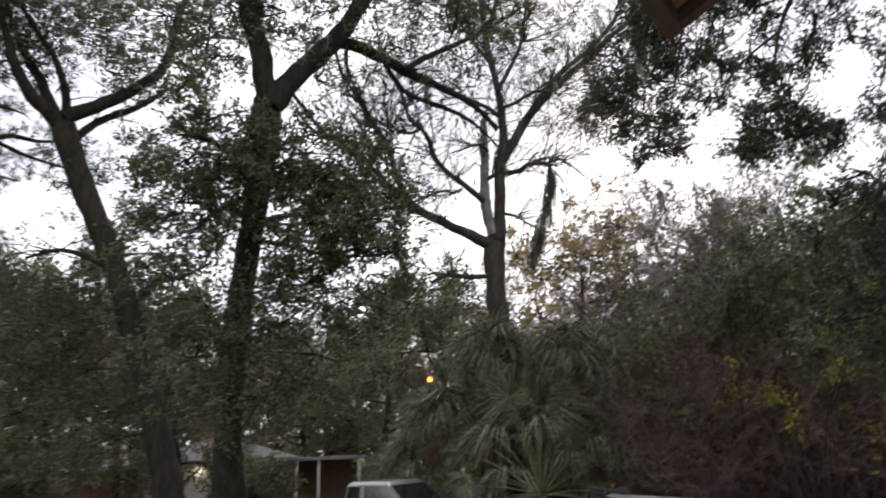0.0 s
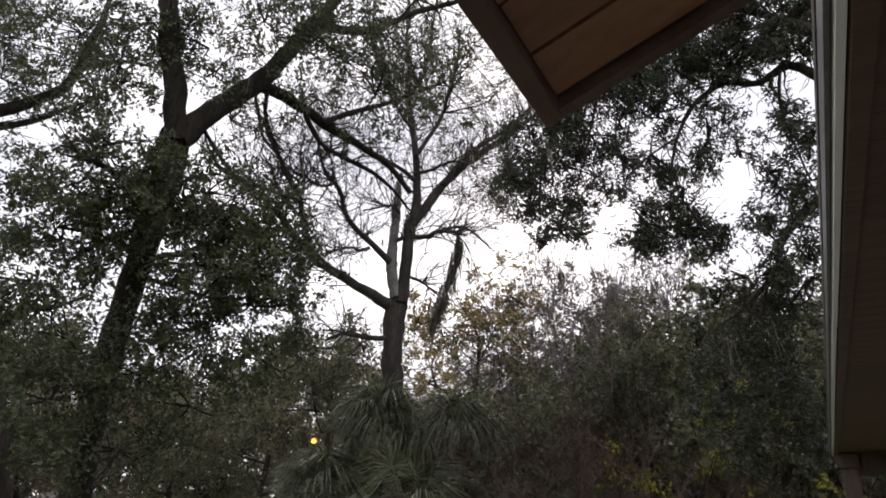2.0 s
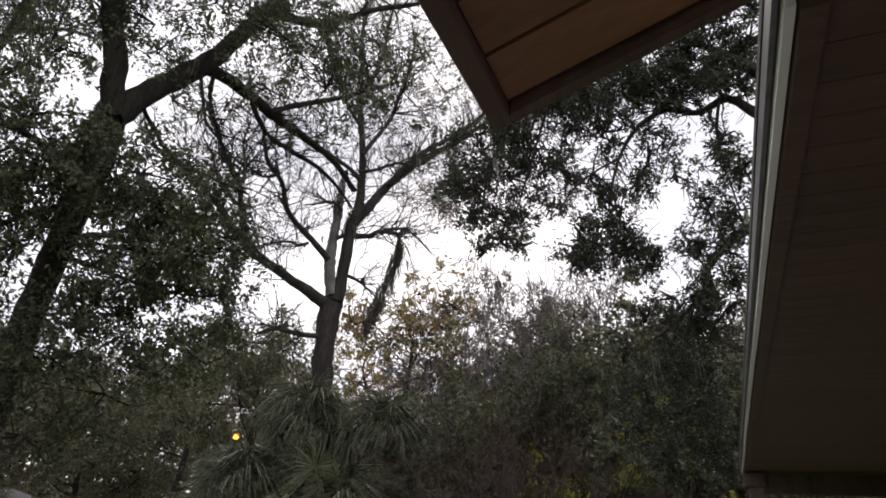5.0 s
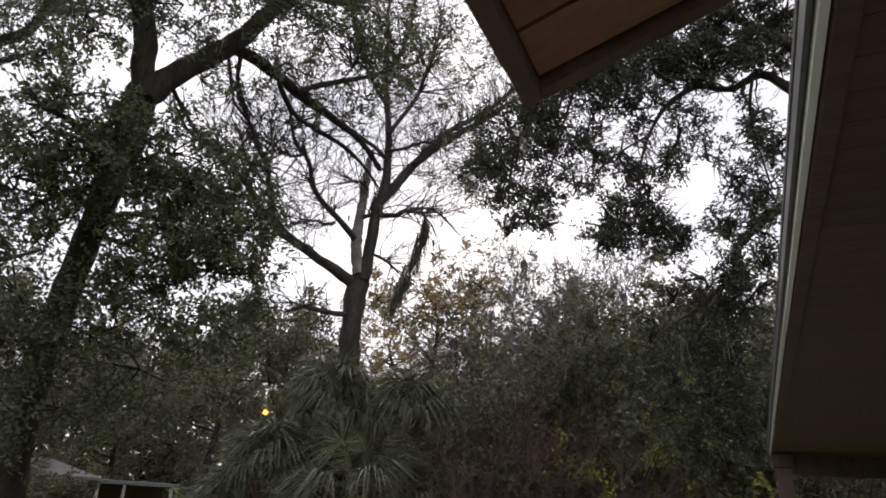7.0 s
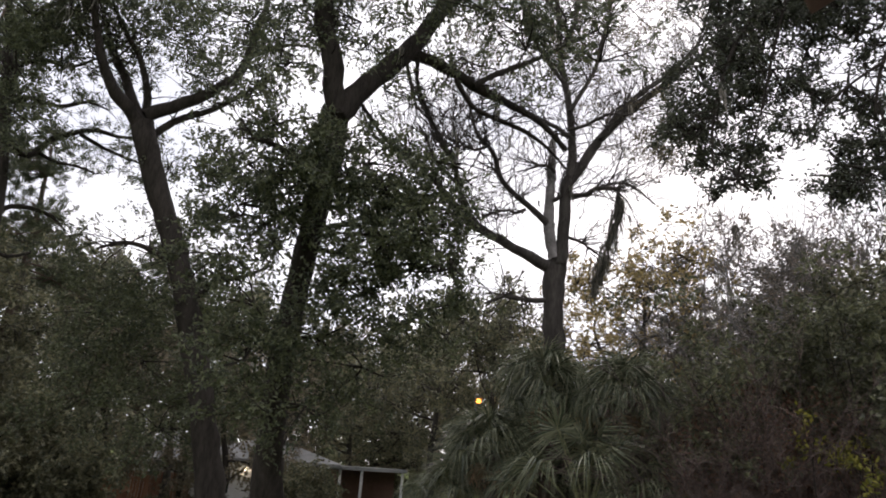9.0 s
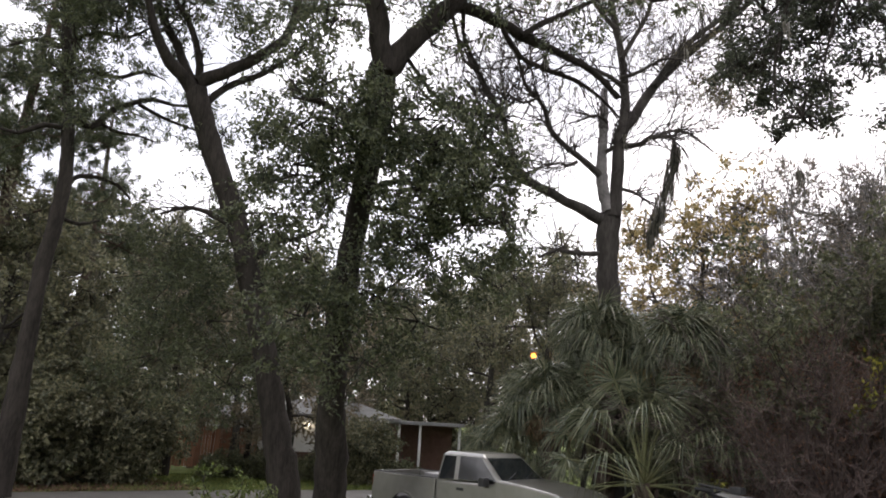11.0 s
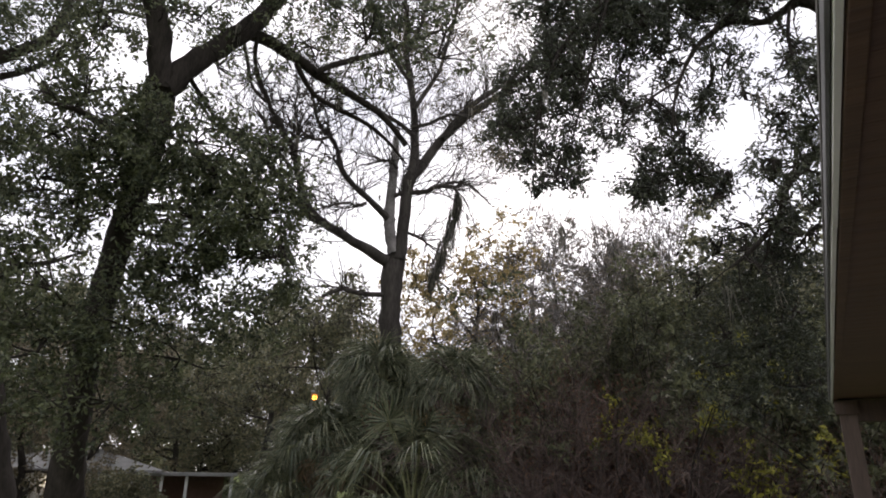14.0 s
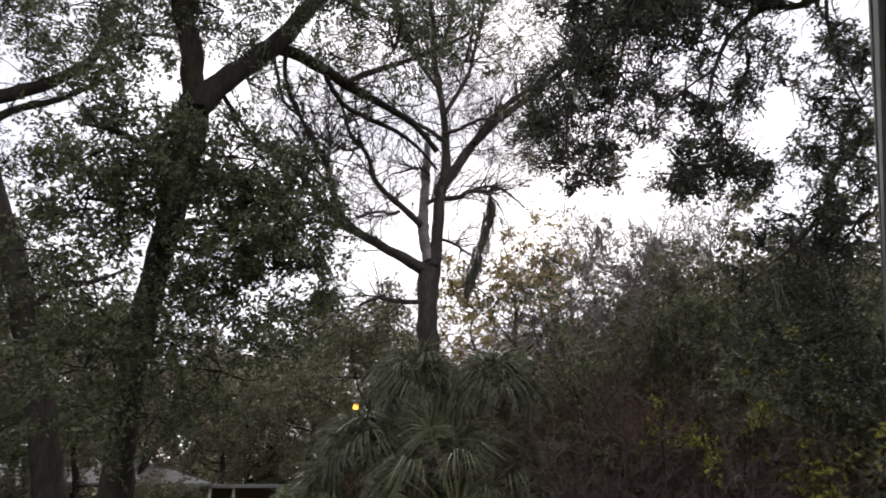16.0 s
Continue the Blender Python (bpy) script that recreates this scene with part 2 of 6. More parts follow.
def prism(outline, y0, y1, bevel=0.0, bm=None):
    """A profile in x and z, drawn out from y0 to y1."""
    bm = bm or bmesh.new()
    rings = [[bm.verts.new((x, y, z)) for x, z in outline] for y in (y0, y1)]
    faces = [bm.faces.new(rings[0][::-1]), bm.faces.new(rings[1])]
    k = len(outline)
    for i in range(k):
        faces.append(bm.faces.new((rings[0][i], rings[0][(i + 1) % k], rings[1][(i + 1) % k], rings[1][i])))
    bmesh.ops.recalc_face_normals(bm, faces=faces)
    if bevel:
        bmesh.ops.bevel(bm, geom=[e for e in bm.edges], offset=bevel, segments=2, profile=0.6, affect="EDGES")
    return bm


def smooth_line(points, step):
    """A curve through points of (x, y, z, r), sampled every step or so."""
    p = np.array(points, float)
    if len(p) < 3:
        n = max(2, int(np.linalg.norm(p[-1, :3] - p[0, :3]) / step) + 1)
        return p[0] + (p[-1] - p[0]) * np.linspace(0, 1, n)[:, None]
    q = np.vstack([2 * p[0] - p[1], p, 2 * p[-1] - p[-2]])
    rows = []
    for i in range(1, len(q) - 2):
        n = max(2, int(np.linalg.norm(q[i + 1, :3] - q[i, :3]) / step))
        t = np.linspace(0, 1, n, endpoint=False)[:, None]
        a, b, c, d = q[i - 1], q[i], q[i + 1], q[i + 2]
        rows.append(0.5 * (2 * b + (c - a) * t + (2 * a - 5 * b + 4 * c - d) * t**2 + (3 * b - a - 3 * c + d) * t**3))
    rows.append(p[-1:])
    out = np.vstack(rows)
    out[:, 3] = np.maximum(out[:, 3], 0.002)
    return out


class Tubes:
    """Gathers round limbs into one mesh."""

    def __init__(self, seed):
        self.v, self.f, self.n = [], [], 0
        self.rng = np.random.default_rng(seed)

    def add(self, line, sides=6, rough=0.0):
        line = np.asarray(line, float)
        ahead = np.gradient(line[:, :3], axis=0)
        ahead /= np.linalg.norm(ahead, axis=1, keepdims=True) + 1e-9
        ref = np.eye(3)[int(np.argmin(np.abs(ahead).max(axis=0)))][None]
        u = np.cross(ahead, ref)
        u /= np.linalg.norm(u, axis=1, keepdims=True) + 1e-9
        w = np.cross(ahead, u)
        a = np.linspace(0, 2 * np.pi, sides, endpoint=False)
        r = line[:, 3][:, None] * (1 + rough * self.rng.normal(size=(len(line), sides)))
        ring = line[:, None, :3] + r[..., None] * (np.cos(a)[None, :, None] * u[:, None] + np.sin(a)[None, :, None] * w[:, None])
        self.v.append(ring.reshape(-1, 3))
        i, j = np.meshgrid(np.arange(len(line) - 1), np.arange(sides), indexing="ij")
        k = (j + 1) % sides
        self.f.append(self.n + np.stack([i * sides + j, i * sides + k, (i + 1) * sides + k, (i + 1) * sides + j], -1).reshape(-1, 4))
        self.n += len(line) * sides

    def twig(self, start, way, length, r, steps=5, wander=0.35, droop=0.0):
        way = way / (np.linalg.norm(way) + 1e-9)
        pts, p = [np.r_[start, r]], np.array(start, float)
        for s in range(steps):
            way = way + wander * self.rng.normal(size=3) * 0.6 + np.array([0, 0, -droop])
            way /= np.linalg.norm(way)
            p = p + way * length / steps
            pts.append(np.r_[p, r * (1 - 0.8 * (s + 1) / steps)])
        return np.array(pts)

    def object(self, name, mat, parent, label=""):
        return mesh_object(name, np.vstack(self.v), np.vstack(self.f), mat, parent, label, smooth=True)


def leaves(name, where, ways, length, width, mat, parent, rng, label="", kind=""):
    """One mesh of many leaves: each a folded, pointed blade at its place, along its way."""
    n = len(where)
    ways = ways / (np.linalg.norm(ways, axis=1, keepdims=True) + 1e-9)
    side = np.cross(ways, rng.normal(size=(n, 3)))
    side /= np.linalg.norm(side, axis=1, keepdims=True) + 1e-9
    up = np.cross(side, ways)
    ln = length * rng.uniform(0.65, 1.3, (n, 1))
    wd = width * rng.uniform(0.7, 1.25, (n, 1))
    v = np.stack([where, where + ways * ln * 0.45 + side * wd / 2 + up * wd * 0.18, where + ways * ln - up * ln * 0.12,
                  where + ways * ln * 0.45 - side * wd / 2 + up * wd * 0.18], 1).reshape(-1, 3)
    k = np.arange(n)[:, None] * 4
    f = np.vstack([k + [0, 1, 2], k + [0, 2, 3]])
    ob = mesh_object(name, v, f, mat, parent, label)
    if kind:
        tagged(ob, kind=kind)
    return ob


def in_ball(rng, n):
    p = rng.normal(size=(n, 3))
    return p / np.linalg.norm(p, axis=1, keepdims=True) * rng.uniform(0, 1, (n, 1)) ** 0.42


def sprays(rng, centre, radii, count, per, spread):
    """Leaf places and ways on small sprays scattered through an ellipsoid, with gaps between them."""
    knots = in_ball(rng, max(4, count // 9))
    heads = knots[rng.integers(0, len(knots), count)] + rng.normal(size=(count, 3)) * 0.17
    heads = np.asarray(centre) + heads * radii
    out = heads - np.asarray(centre)
    out = out / (np.linalg.norm(out, axis=1, keepdims=True) + 1e-9) + rng.normal(size=(count, 3)) * 0.8
    out /= np.linalg.norm(out, axis=1, keepdims=True)
    t = rng.uniform(0, 1, (count, per, 1))
    where = heads[:, None] + out[:, None] * t * spread + rng.normal(size=(count, per, 3)) * spread * 0.16
    ways = out[:, None] * 0.6 + rng.normal(size=(count, per, 3)) * 0.9 + np.array([0, 0, -0.25])
    return where.reshape(-1, 3), ways.reshape(-1, 3), heads, out


def moss_strands(rng, tops, length, per, parent, name="hanging_moss", mat=None):
    """Beards of drooping moss under the given places."""
    tube = Tubes(int(rng.integers(1 << 30)))
    for p, ln in zip(tops, length):
        for _ in range(per):
            a = p + rng.normal(size=3) * [0.07, 0.07, 0.04] * min(1.5, ln)
            line = tube.twig(a, np.array([0, 0, -1.0]) + rng.normal(size=3) * 0.15, ln * rng.uniform(0.3, 1.0), 0.016, 4, 0.2, 0.25)
            tube.add(line, 3)
    return tagged(tube.object(name, mat or MOSS, parent), kind="stuff")


def measured_tree(name, base, limbs, clumps, bark, leaf, label, seed, per_area, leaf_size, spray, twigs=6, moss=0, twig_len=0.9, depth=1.0, bushy=3):
    """A tree whose main limbs and leaf masses are given; twigs, leaves and moss grow on them."""
    rng = np.random.default_rng(seed)
    root = thing(name, pose(*base), label, "tree")
    off = np.array(base)
    tube, ends = Tubes(seed), []
    for k, limb in enumerate(limbs):
        line = smooth_line([(x - off[0], y - off[1], z - off[2], r) for x, y, z, r in limb], 0.25)
        line[1:-1, :3] += rng.normal(size=(len(line) - 2, 3)) * np.minimum(0.06 * line[1:-1, 3:4], 0.012)
        tube.add(line, 12 if line[0, 3] > 0.15 else 7, 0.05)
        if k == 0:
            continue
        for s in range(int(twigs * len(line) / 8)):
            i = int(rng.uniform(0.2, 1.0) * (len(line) - 1))
            ahead = line[min(i + 1, len(line) - 1), :3] - line[max(i - 1, 0), :3]
            way = ahead / (np.linalg.norm(ahead) + 1e-9) * 0.7 + rng.normal(size=3) * 0.7 + np.array([0, 0, 0.25])
            first = tube.twig(line[i, :3], way, twig_len * rng.uniform(0.5, 1.5), min(0.5 * line[i, 3], 0.022), 6)
            tube.add(first, 4)
            for _ in range(bushy):
                j = int(rng.integers(2, 7))
                second = tube.twig(first[j, :3], first[j, :3] - first[j - 1, :3] + rng.normal(size=3) * 0.12, twig_len * rng.uniform(0.25, 0.8), 0.009, 4)
                tube.add(second, 3)
                ends.append(second[-1, :3])
    places, ways = [], []
    for x, y, z, rx, rz, share in clumps:
        c = np.array((x, y, z)) - off
        count = max(6, int(per_area * share * rx * rz))
        w, d, heads, out = sprays(rng, c, np.array([rx, rx, rz]) * [depth, depth, 1.0], count, 14, spray)
        places.append(w)
        ways.append(d)
        for h, o in list(zip(heads, out))[:: 3]:
            tube.add(tube.twig(h - o * spray * 0.8, o, spray * 1.5, 0.009, 3, 0.2), 3)
        for h in heads[:: max(1, len(heads) // 5)]:
            tube.add(smooth_line([(*c, 0.02), (*(c * 0.5 + h * 0.5 + rng.normal(size=3) * 0.1), 0.014), (*h, 0.006)], 0.2), 4)
    tube.object("trunk", bark, root)
    leaves("crown", np.vstack(places), np.vstack(ways), leaf_size, leaf_size * 0.5, leaf, root, rng)
    if moss and ends:
        pick = [ends[i] for i in rng.choice(len(ends), min(moss, len(ends)), replace=False)]
        moss_strands(rng, pick, rng.uniform(0.25, 0.8, len(pick)), 7, root)
    return root

# ---- places of the larger things ----
PALMS = {"top": (34.7, 17.2), "right": (28.1, 16.2), "low": (31.4, 15.2), "left": (39.0, 17.2), "front": (41.8, 17.8), "side": (25.0, 15.8)}
TRUCK = (-10.9, 10.4, 0.0, 0, 0, 8)
BOAT = (-1.75, 11.75, 0, 0, 0, 178)
HOUSE = (-30.35, 18.84, -0.2, 0, 0, 55)
WHITE_HOUSE = (-41.5, 20.0, -1.0, 0, 0, 64)
FENCE = (-35.3, 15.6, -0.72, 0, 0, 67)


# ---- ground ----
def land(x, y):
    """The height of the ground, which falls away gently across the street."""
    d = math.hypot(x + 0.65, y)
    return -0.045 * min(max(d - 19.0, 0.0), 30.0)


def ground_sheet():
    """One sheet to the horizon, finer and slightly uneven near the yard."""
    ring = [0, 3, 6, 9, 12, 14, 16, 18, 20, 22, 24, 26, 28, 30, 33, 36, 40, 45, 50, 57, 65, 90, 140, 300, 900, 2500]
    turns = 96
    v, f = [(-6.0, 6.0, 0.0)], []
    for r in ring[1:]:
        for k in range(turns):
            a = 2 * math.pi * k / turns
            x, y = -6 + r * math.cos(a), 6 + r * math.sin(a)
            z = 0.05 * noise.noise((x * 0.25, y * 0.25, 0)) if 3 < r < 60 and not -21.6 < x < -16.2 else 0.0
            v.append((x, y, z - 0.03 + land(x, y)))
    for k in range(turns):
        f.append((0, 1 + k, 1 + (k + 1) % turns))
    for i in range(len(ring) - 2):
        for k in range(turns):
            a, b = 1 + i * turns, 1 + (i + 1) * turns
            f.append((a + k, b + k, b + (k + 1) % turns, a + (k + 1) % turns))
    ob = mesh_object("ground", v, f, LAWN, smooth=True)
    return tagged(ob, "damp winter lawn with bare brown patches under the trees", "ground", kind="structure")


ground_sheet()
bm = bmesh.new()
rows = [[bm.verts.new((x, y, z)) for x, z in ((-21.2, land(-21.2, y) - 0.05), (-21.0, land(-21, y) + 0.03), (-18.9, land(-18.9, y) + 0.06), (-16.9, land(-16.9, y) + 0.03), (-16.7, land(-16.7, y) - 0.05))] for y in range(-80, 121, 4)]
for a, b in zip(rows, rows[1:]):
    for i in range(4):
        bm.faces.new((a[i], a[i + 1], b[i + 1], b[i]))
tagged(part("road", bm, ASPHALT, smooth=True), "narrow grey damp asphalt street past the lawn", "road", kind="structure")

rng = np.random.default_rng(11)


def scatter(name, mat, count, x0, x1, y0, y1, length, width, upright, label, z=0.0):
    p = np.c_[rng.uniform(x0, x1, count), rng.uniform(y0, y1, count), np.zeros(count)]
    p[:, 2] = z - 0.045 * np.clip(np.hypot(p[:, 0] + 0.65, p[:, 1]) - 19.0, 0, 30)
    p = p[~((p[:, 0] > -21.3) & (p[:, 0] < -16.6))]
    w = rng.normal(size=(len(p), 3)) * 0.5
    w[:, 2] = np.abs(w[:, 2]) * 0.3 + upright
    ob = leaves(name, p, w, length, width, mat, None, rng)
    return tagged(ob, label, "ground cover", kind="stuff")


scatter("grass", GRASS, 30000, -27, -10, 0, 22, 0.11, 0.02, 1.2, "thin patchy green winter grass on the lawn", -0.02)
scatter("grass", GRASS, 26000, -31, -21.3, 6, 26, 0.12, 0.025, 1.2, "green winter grass before the pale house", -0.02)
scatter("leaf_litter", STRAW, 12000, -31, -21.4, -6, 9, 0.14, 0.08, 0.05, "brown fallen leaves and pine straw on the verge", 0.01)
scatter("leaf_litter", STRAW, 9000, -15, -2, 6, 15, 0.12, 0.07, 0.05, "brown fallen leaves under the palms and shrubs", 0.01)


# ---- the house whose eaves hang over the camera ----
EAVE_X, EAVE_Z, END_Y, STEP_Y, TIP_X, TIP_Z, FLOOR = -0.48, 3.012, 7.58, 0.548, -0.85, 2.877, 0.6
SLOPE = (EAVE_Z - TIP_Z) / (EAVE_X - TIP_X)

bm = box((-2.2, -6.0, 0.0), (1.32, 7.4, FLOOR), 0.015)
tagged(part("porch_floor", bm, CONCRETE), "plain grey concrete porch slab along the house wall", "floor", kind="structure")
wall = thing("wall_house", pose(1.3, 0, 0), "brown stained wooden wall under deep eaves", "wall", kind="structure")
part("wall_core", box((0.03, -6.0, FLOOR + 0.002), (0.2, 7.3, 3.3)), SIDING, wall)
board_mesh = None
for k in range(66):
    if board_mesh is None:
        ob = part("siding_board", box((0, 0, FLOOR + 0.01), (0.028, 0.192, 2.985), 0.004), SIDING, wall)
        board_mesh = ob.data
    else:
        ob = new("siding_board", board_mesh)
        ob.parent = wall
    ob.location = (0, -5.98 + k * 0.2, 0)
bm = box((1.5, 7.12, 0.0), (9.0, 7.3, 3.3))
tagged(part("wall_house_end", bm, SIDING), "brown wooden end wall of the house", "wall", kind="structure")
bm = box((-2.2, -6.2, 0.0), (9.0, -6.0, 3.6))
tagged(part("wall_back", bm, SIDING), "brown wooden wall closing the porch", "wall", kind="structure")

# the roof over house and porch, one slope
roof = thing("porch_roof", pose(0, 0, 0), "low-sloped roof with stained wooden underside and weathered eave trim", "roof", kind="structure")
TOP = 0.1
def slope_z(x):
    return EAVE_Z + (x - EAVE_X) * SLOPE
def sloped(x0, x1, y0, y1, lift0, lift1, bm=None):
    """A slab lying on the roof's slope between two heights above it."""
    return prism([(x0, slope_z(x0) + lift0), (x1, slope_z(x1) + lift0), (x1, slope_z(x1) + lift1), (x0, slope_z(x0) + lift1)], y0, y1, 0.0, bm)
part("decking", sloped(TIP_X + 0.02, 6.0, -6.0, STEP_Y - 0.02, 0.035, 0.06), EAVE_WOOD, roof)
part("decking", sloped(EAVE_X - 0.004, 6.0, STEP_Y - 0.02, END_Y, 0.045, 0.06), EAVE_WOOD, roof)
part("shingles", sloped(TIP_X - 0.012, 6.0, -6.0, STEP_Y + 0.006, 0.062, 0.085), SHINGLE, roof)
part("shingles", sloped(EAVE_X - 0.016, 6.0, STEP_Y + 0.02, END_Y + 0.03, 0.062, 0.085), SHINGLE, roof)
# boards of the porch underside, each with a groove beside it
y, k = STEP_Y - 0.03, 0
plank = None
while y > -3.0:
    if plank is None:
        ob = part("soffit_board", sloped(TIP_X + 0.022, 1.28, -0.0885, 0.0, 0.014, 0.034), CEDAR, roof)
        plank = ob.data
    else:
        ob = new("soffit_board", plank)
        ob.parent = roof
    ob.location = (0, y, 0.0015 * math.sin(k * 2.3))
    y, k = y - 0.0945, k + 1
part("eave_trim", prism([(TIP_X - 0.006, TIP_Z - 0.004), (TIP_X + 0.02, TIP_Z + 0.004), (TIP_X + 0.02, TIP_Z + 0.05), (TIP_X - 0.006, TIP_Z + 0.05)], -6.0, STEP_Y + 0.001, 0.003), EAVE_WOOD, roof, "dark weathered trim")
part("rake_trim", sloped(TIP_X + 0.0215, 1.28, STEP_Y - 0.02, STEP_Y, -0.002, 0.05), EAVE_WOOD, roof, "dark weathered trim")
# the long eave beyond: drip edge, white fascia, dark sub-fascia, panelled soffit
fascia_eave = thing("eave_fascia", pose(0, 0, 0), "long white-painted fascia board with grey drip edge on the eave", "fascia", kind="structure")
bm = box((EAVE_X - 0.002, STEP_Y + 0.03, EAVE_Z - 0.012), (EAVE_X + 0.012, 2.35, EAVE_Z + 0.06), 0.002)
part("fascia_board", bm, FASCIA, fascia_eave)
bm = box((EAVE_X - 0.0035, 2.356, EAVE_Z - 0.011), (EAVE_X + 0.0105, 5.1, EAVE_Z + 0.06), 0.002)
part("fascia_board", bm, FASCIA, fascia_eave)
bm = box((EAVE_X - 0.001, 5.106, EAVE_Z - 0.0125), (EAVE_X + 0.0125, END_Y, EAVE_Z + 0.06), 0.002)
part("fascia_board", bm, FASCIA, fascia_eave)
part("drip_edge", prism([(EAVE_X - 0.014, EAVE_Z + 0.006), (EAVE_X - 0.005, EAVE_Z + 0.006), (EAVE_X - 0.005, EAVE_Z + 0.055), (EAVE_X - 0.014, EAVE_Z + 0.055)], STEP_Y + 0.03, END_Y + 0.01, 0.002), GUTTER, fascia_eave, "grey metal drip edge")
# sub-fascia shares the soffit brown with the shade in it
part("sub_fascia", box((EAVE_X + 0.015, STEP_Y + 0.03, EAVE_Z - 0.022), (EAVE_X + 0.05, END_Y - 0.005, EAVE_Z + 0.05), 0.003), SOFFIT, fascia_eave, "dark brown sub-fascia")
soffit = thing("eave_soffit", pose(0, 0, 0), "brown stained boarded soffit under the long eave, shade in its colour", "soffit", kind="structure")
y, plank = STEP_Y + 0.035, None
while y + 0.09 < END_Y:
    if plank is None:
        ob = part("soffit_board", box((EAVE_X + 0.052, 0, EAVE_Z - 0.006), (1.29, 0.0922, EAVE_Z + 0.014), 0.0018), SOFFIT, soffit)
        plank = ob.data
    else:
        ob = new("soffit_board", plank)
        ob.parent = soffit
    ob.location = (0, y, 0)
    y += 0.0935
part("end_trim", box((EAVE_X + 0.064, END_Y - 0.03, EAVE_Z - 0.03), (2.5, END_Y, EAVE_Z + 0.05), 0.003), SIDING, soffit, "dark brown end trim")
post = thing("porch_post", pose(-0.37, 7.3, 0), "weathered pale brown wooden post under the eave's corner", "post")
part("shaft", box((-0.07, -0.07, 0.0), (0.07, 0.07, 2.86), 0.006), material("weathered_post", (0.06, 0.044, 0.034), (0.14, 0.1, 0.08), scale=4, rough=0.85, bump=0.4, stretch=(3, 3, 0.3)), post)
part("capital", box((-0.095, -0.095, 2.862), (0.095, 0.095, 2.988), 0.008), SIDING, post)
tagged(part("porch_beam", box((-0.3, 7.24, 2.8), (1.29, 7.36, 2.985), 0.005), SIDING), "dark brown beam under the end of the eave", "beam", kind="structure")


# ---- the large trees ----
oak_limbs, oak_clumps = [], []
oak_limbs.append([(-12.83, 7.79, 1.66, 0.344), (-12.67, 7.60, 2.33, 0.298), (-12.48, 7.45, 2.98, 0.274), (-12.28, 7.31, 4.09, 0.266), (-12.06, 7.22, 4.87, 0.255), (-11.81, 7.16, 5.90, 0.246), (-11.55, 7.12, 6.83, 0.248), (-11.30, 7.07, 7.78, 0.261), (-11.06, 6.99, 8.73, 0.287), (-10.85, 6.87, 9.22, 0.298), (-10.67, 6.70, 9.41, 0.247)])
oak_limbs.append([(-10.65, 6.74, 9.22, 0.234), (-10.57, 6.56, 9.84, 0.223), (-10.51, 6.36, 10.39, 0.211), (-10.47, 6.10, 10.92, 0.199), (-10.40, 5.90, 11.46, 0.187), (-10.40, 5.58, 13.00, 0.155), (-10.42, 5.21, 14.91, 0.098)])
oak_limbs.append([(-10.63, 6.77, 9.23, 0.234), (-10.52, 7.18, 9.96, 0.230), (-10.35, 7.65, 10.68, 0.225), (-10.21, 8.06, 11.25, 0.218), (-10.11, 8.39, 11.83, 0.197), (-10.01, 8.72, 12.54, 0.189), (-9.89, 9.06, 13.28, 0.180), (-9.48, 9.66, 14.77, 0.144), (-9.06, 10.21, 16.52, 0.090)])
oak_limbs.append([(-10.27, 8.06, 11.22, 0.154), (-10.15, 8.52, 11.46, 0.144), (-9.88, 9.12, 11.33, 0.133), (-9.54, 9.73, 11.05, 0.120), (-9.14, 10.35, 10.78, 0.094), (-8.73, 10.94, 10.51, 0.081), (-8.47, 11.38, 10.19, 0.068), (-8.30, 11.75, 9.79, 0.054)])
oak_limbs.append([(-9.45, 9.62, 10.96, 0.079), (-9.24, 10.06, 11.38, 0.074), (-9.03, 10.50, 11.73, 0.069), (-8.54, 11.10, 12.20, 0.056), (-8.14, 11.61, 12.69, 0.042), (-7.58, 12.18, 13.21, 0.029)])
oak_limbs.append([(-9.62, 9.18, 10.98, 0.065), (-9.52, 9.69, 10.47, 0.059), (-9.36, 10.23, 10.37, 0.054), (-8.91, 10.96, 10.16, 0.054), (-8.66, 11.51, 9.89, 0.041), (-8.44, 12.01, 9.46, 0.027)])
oak_limbs.append([(-9.54, 9.28, 13.62, 0.126), (-9.21, 9.92, 13.85, 0.115), (-8.93, 10.47, 14.19, 0.104), (-8.62, 11.01, 14.75, 0.092), (-8.14, 11.64, 15.45, 0.079), (-7.52, 12.30, 15.99, 0.065), (-6.84, 12.93, 16.63, 0.042)])
oak_limbs.append([(-10.73, 6.63, 6.28, 0.054), (-10.75, 7.18, 6.37, 0.045), (-10.72, 7.77, 6.37, 0.035), (-10.54, 8.52, 6.32, 0.024)])
oak_limbs.append([(-10.10, 8.40, 11.31, 0.052), (-10.17, 8.48, 10.83, 0.045), (-10.11, 8.69, 10.32, 0.039), (-9.95, 9.00, 9.68, 0.026)])
oak_limbs.append([(-10.29, 8.19, 11.26, 0.045), (-10.10, 8.26, 10.54, 0.038), (-9.91, 8.32, 9.92, 0.031), (-9.59, 8.51, 9.54, 0.025)])
oak_limbs.append([(-10.36, 7.15, 9.58, 0.048), (-10.48, 7.60, 9.43, 0.043), (-10.47, 8.21, 9.07, 0.037), (-10.18, 9.08, 9.04, 0.038), (-9.88, 9.90, 9.03, 0.026)])
oak_limbs.append([(-10.69, 6.68, 7.98, 0.091), (-10.59, 6.14, 7.92, 0.077), (-10.47, 5.62, 7.84, 0.053), (-10.33, 5.11, 7.81, 0.041), (-10.17, 4.60, 7.59, 0.019)])
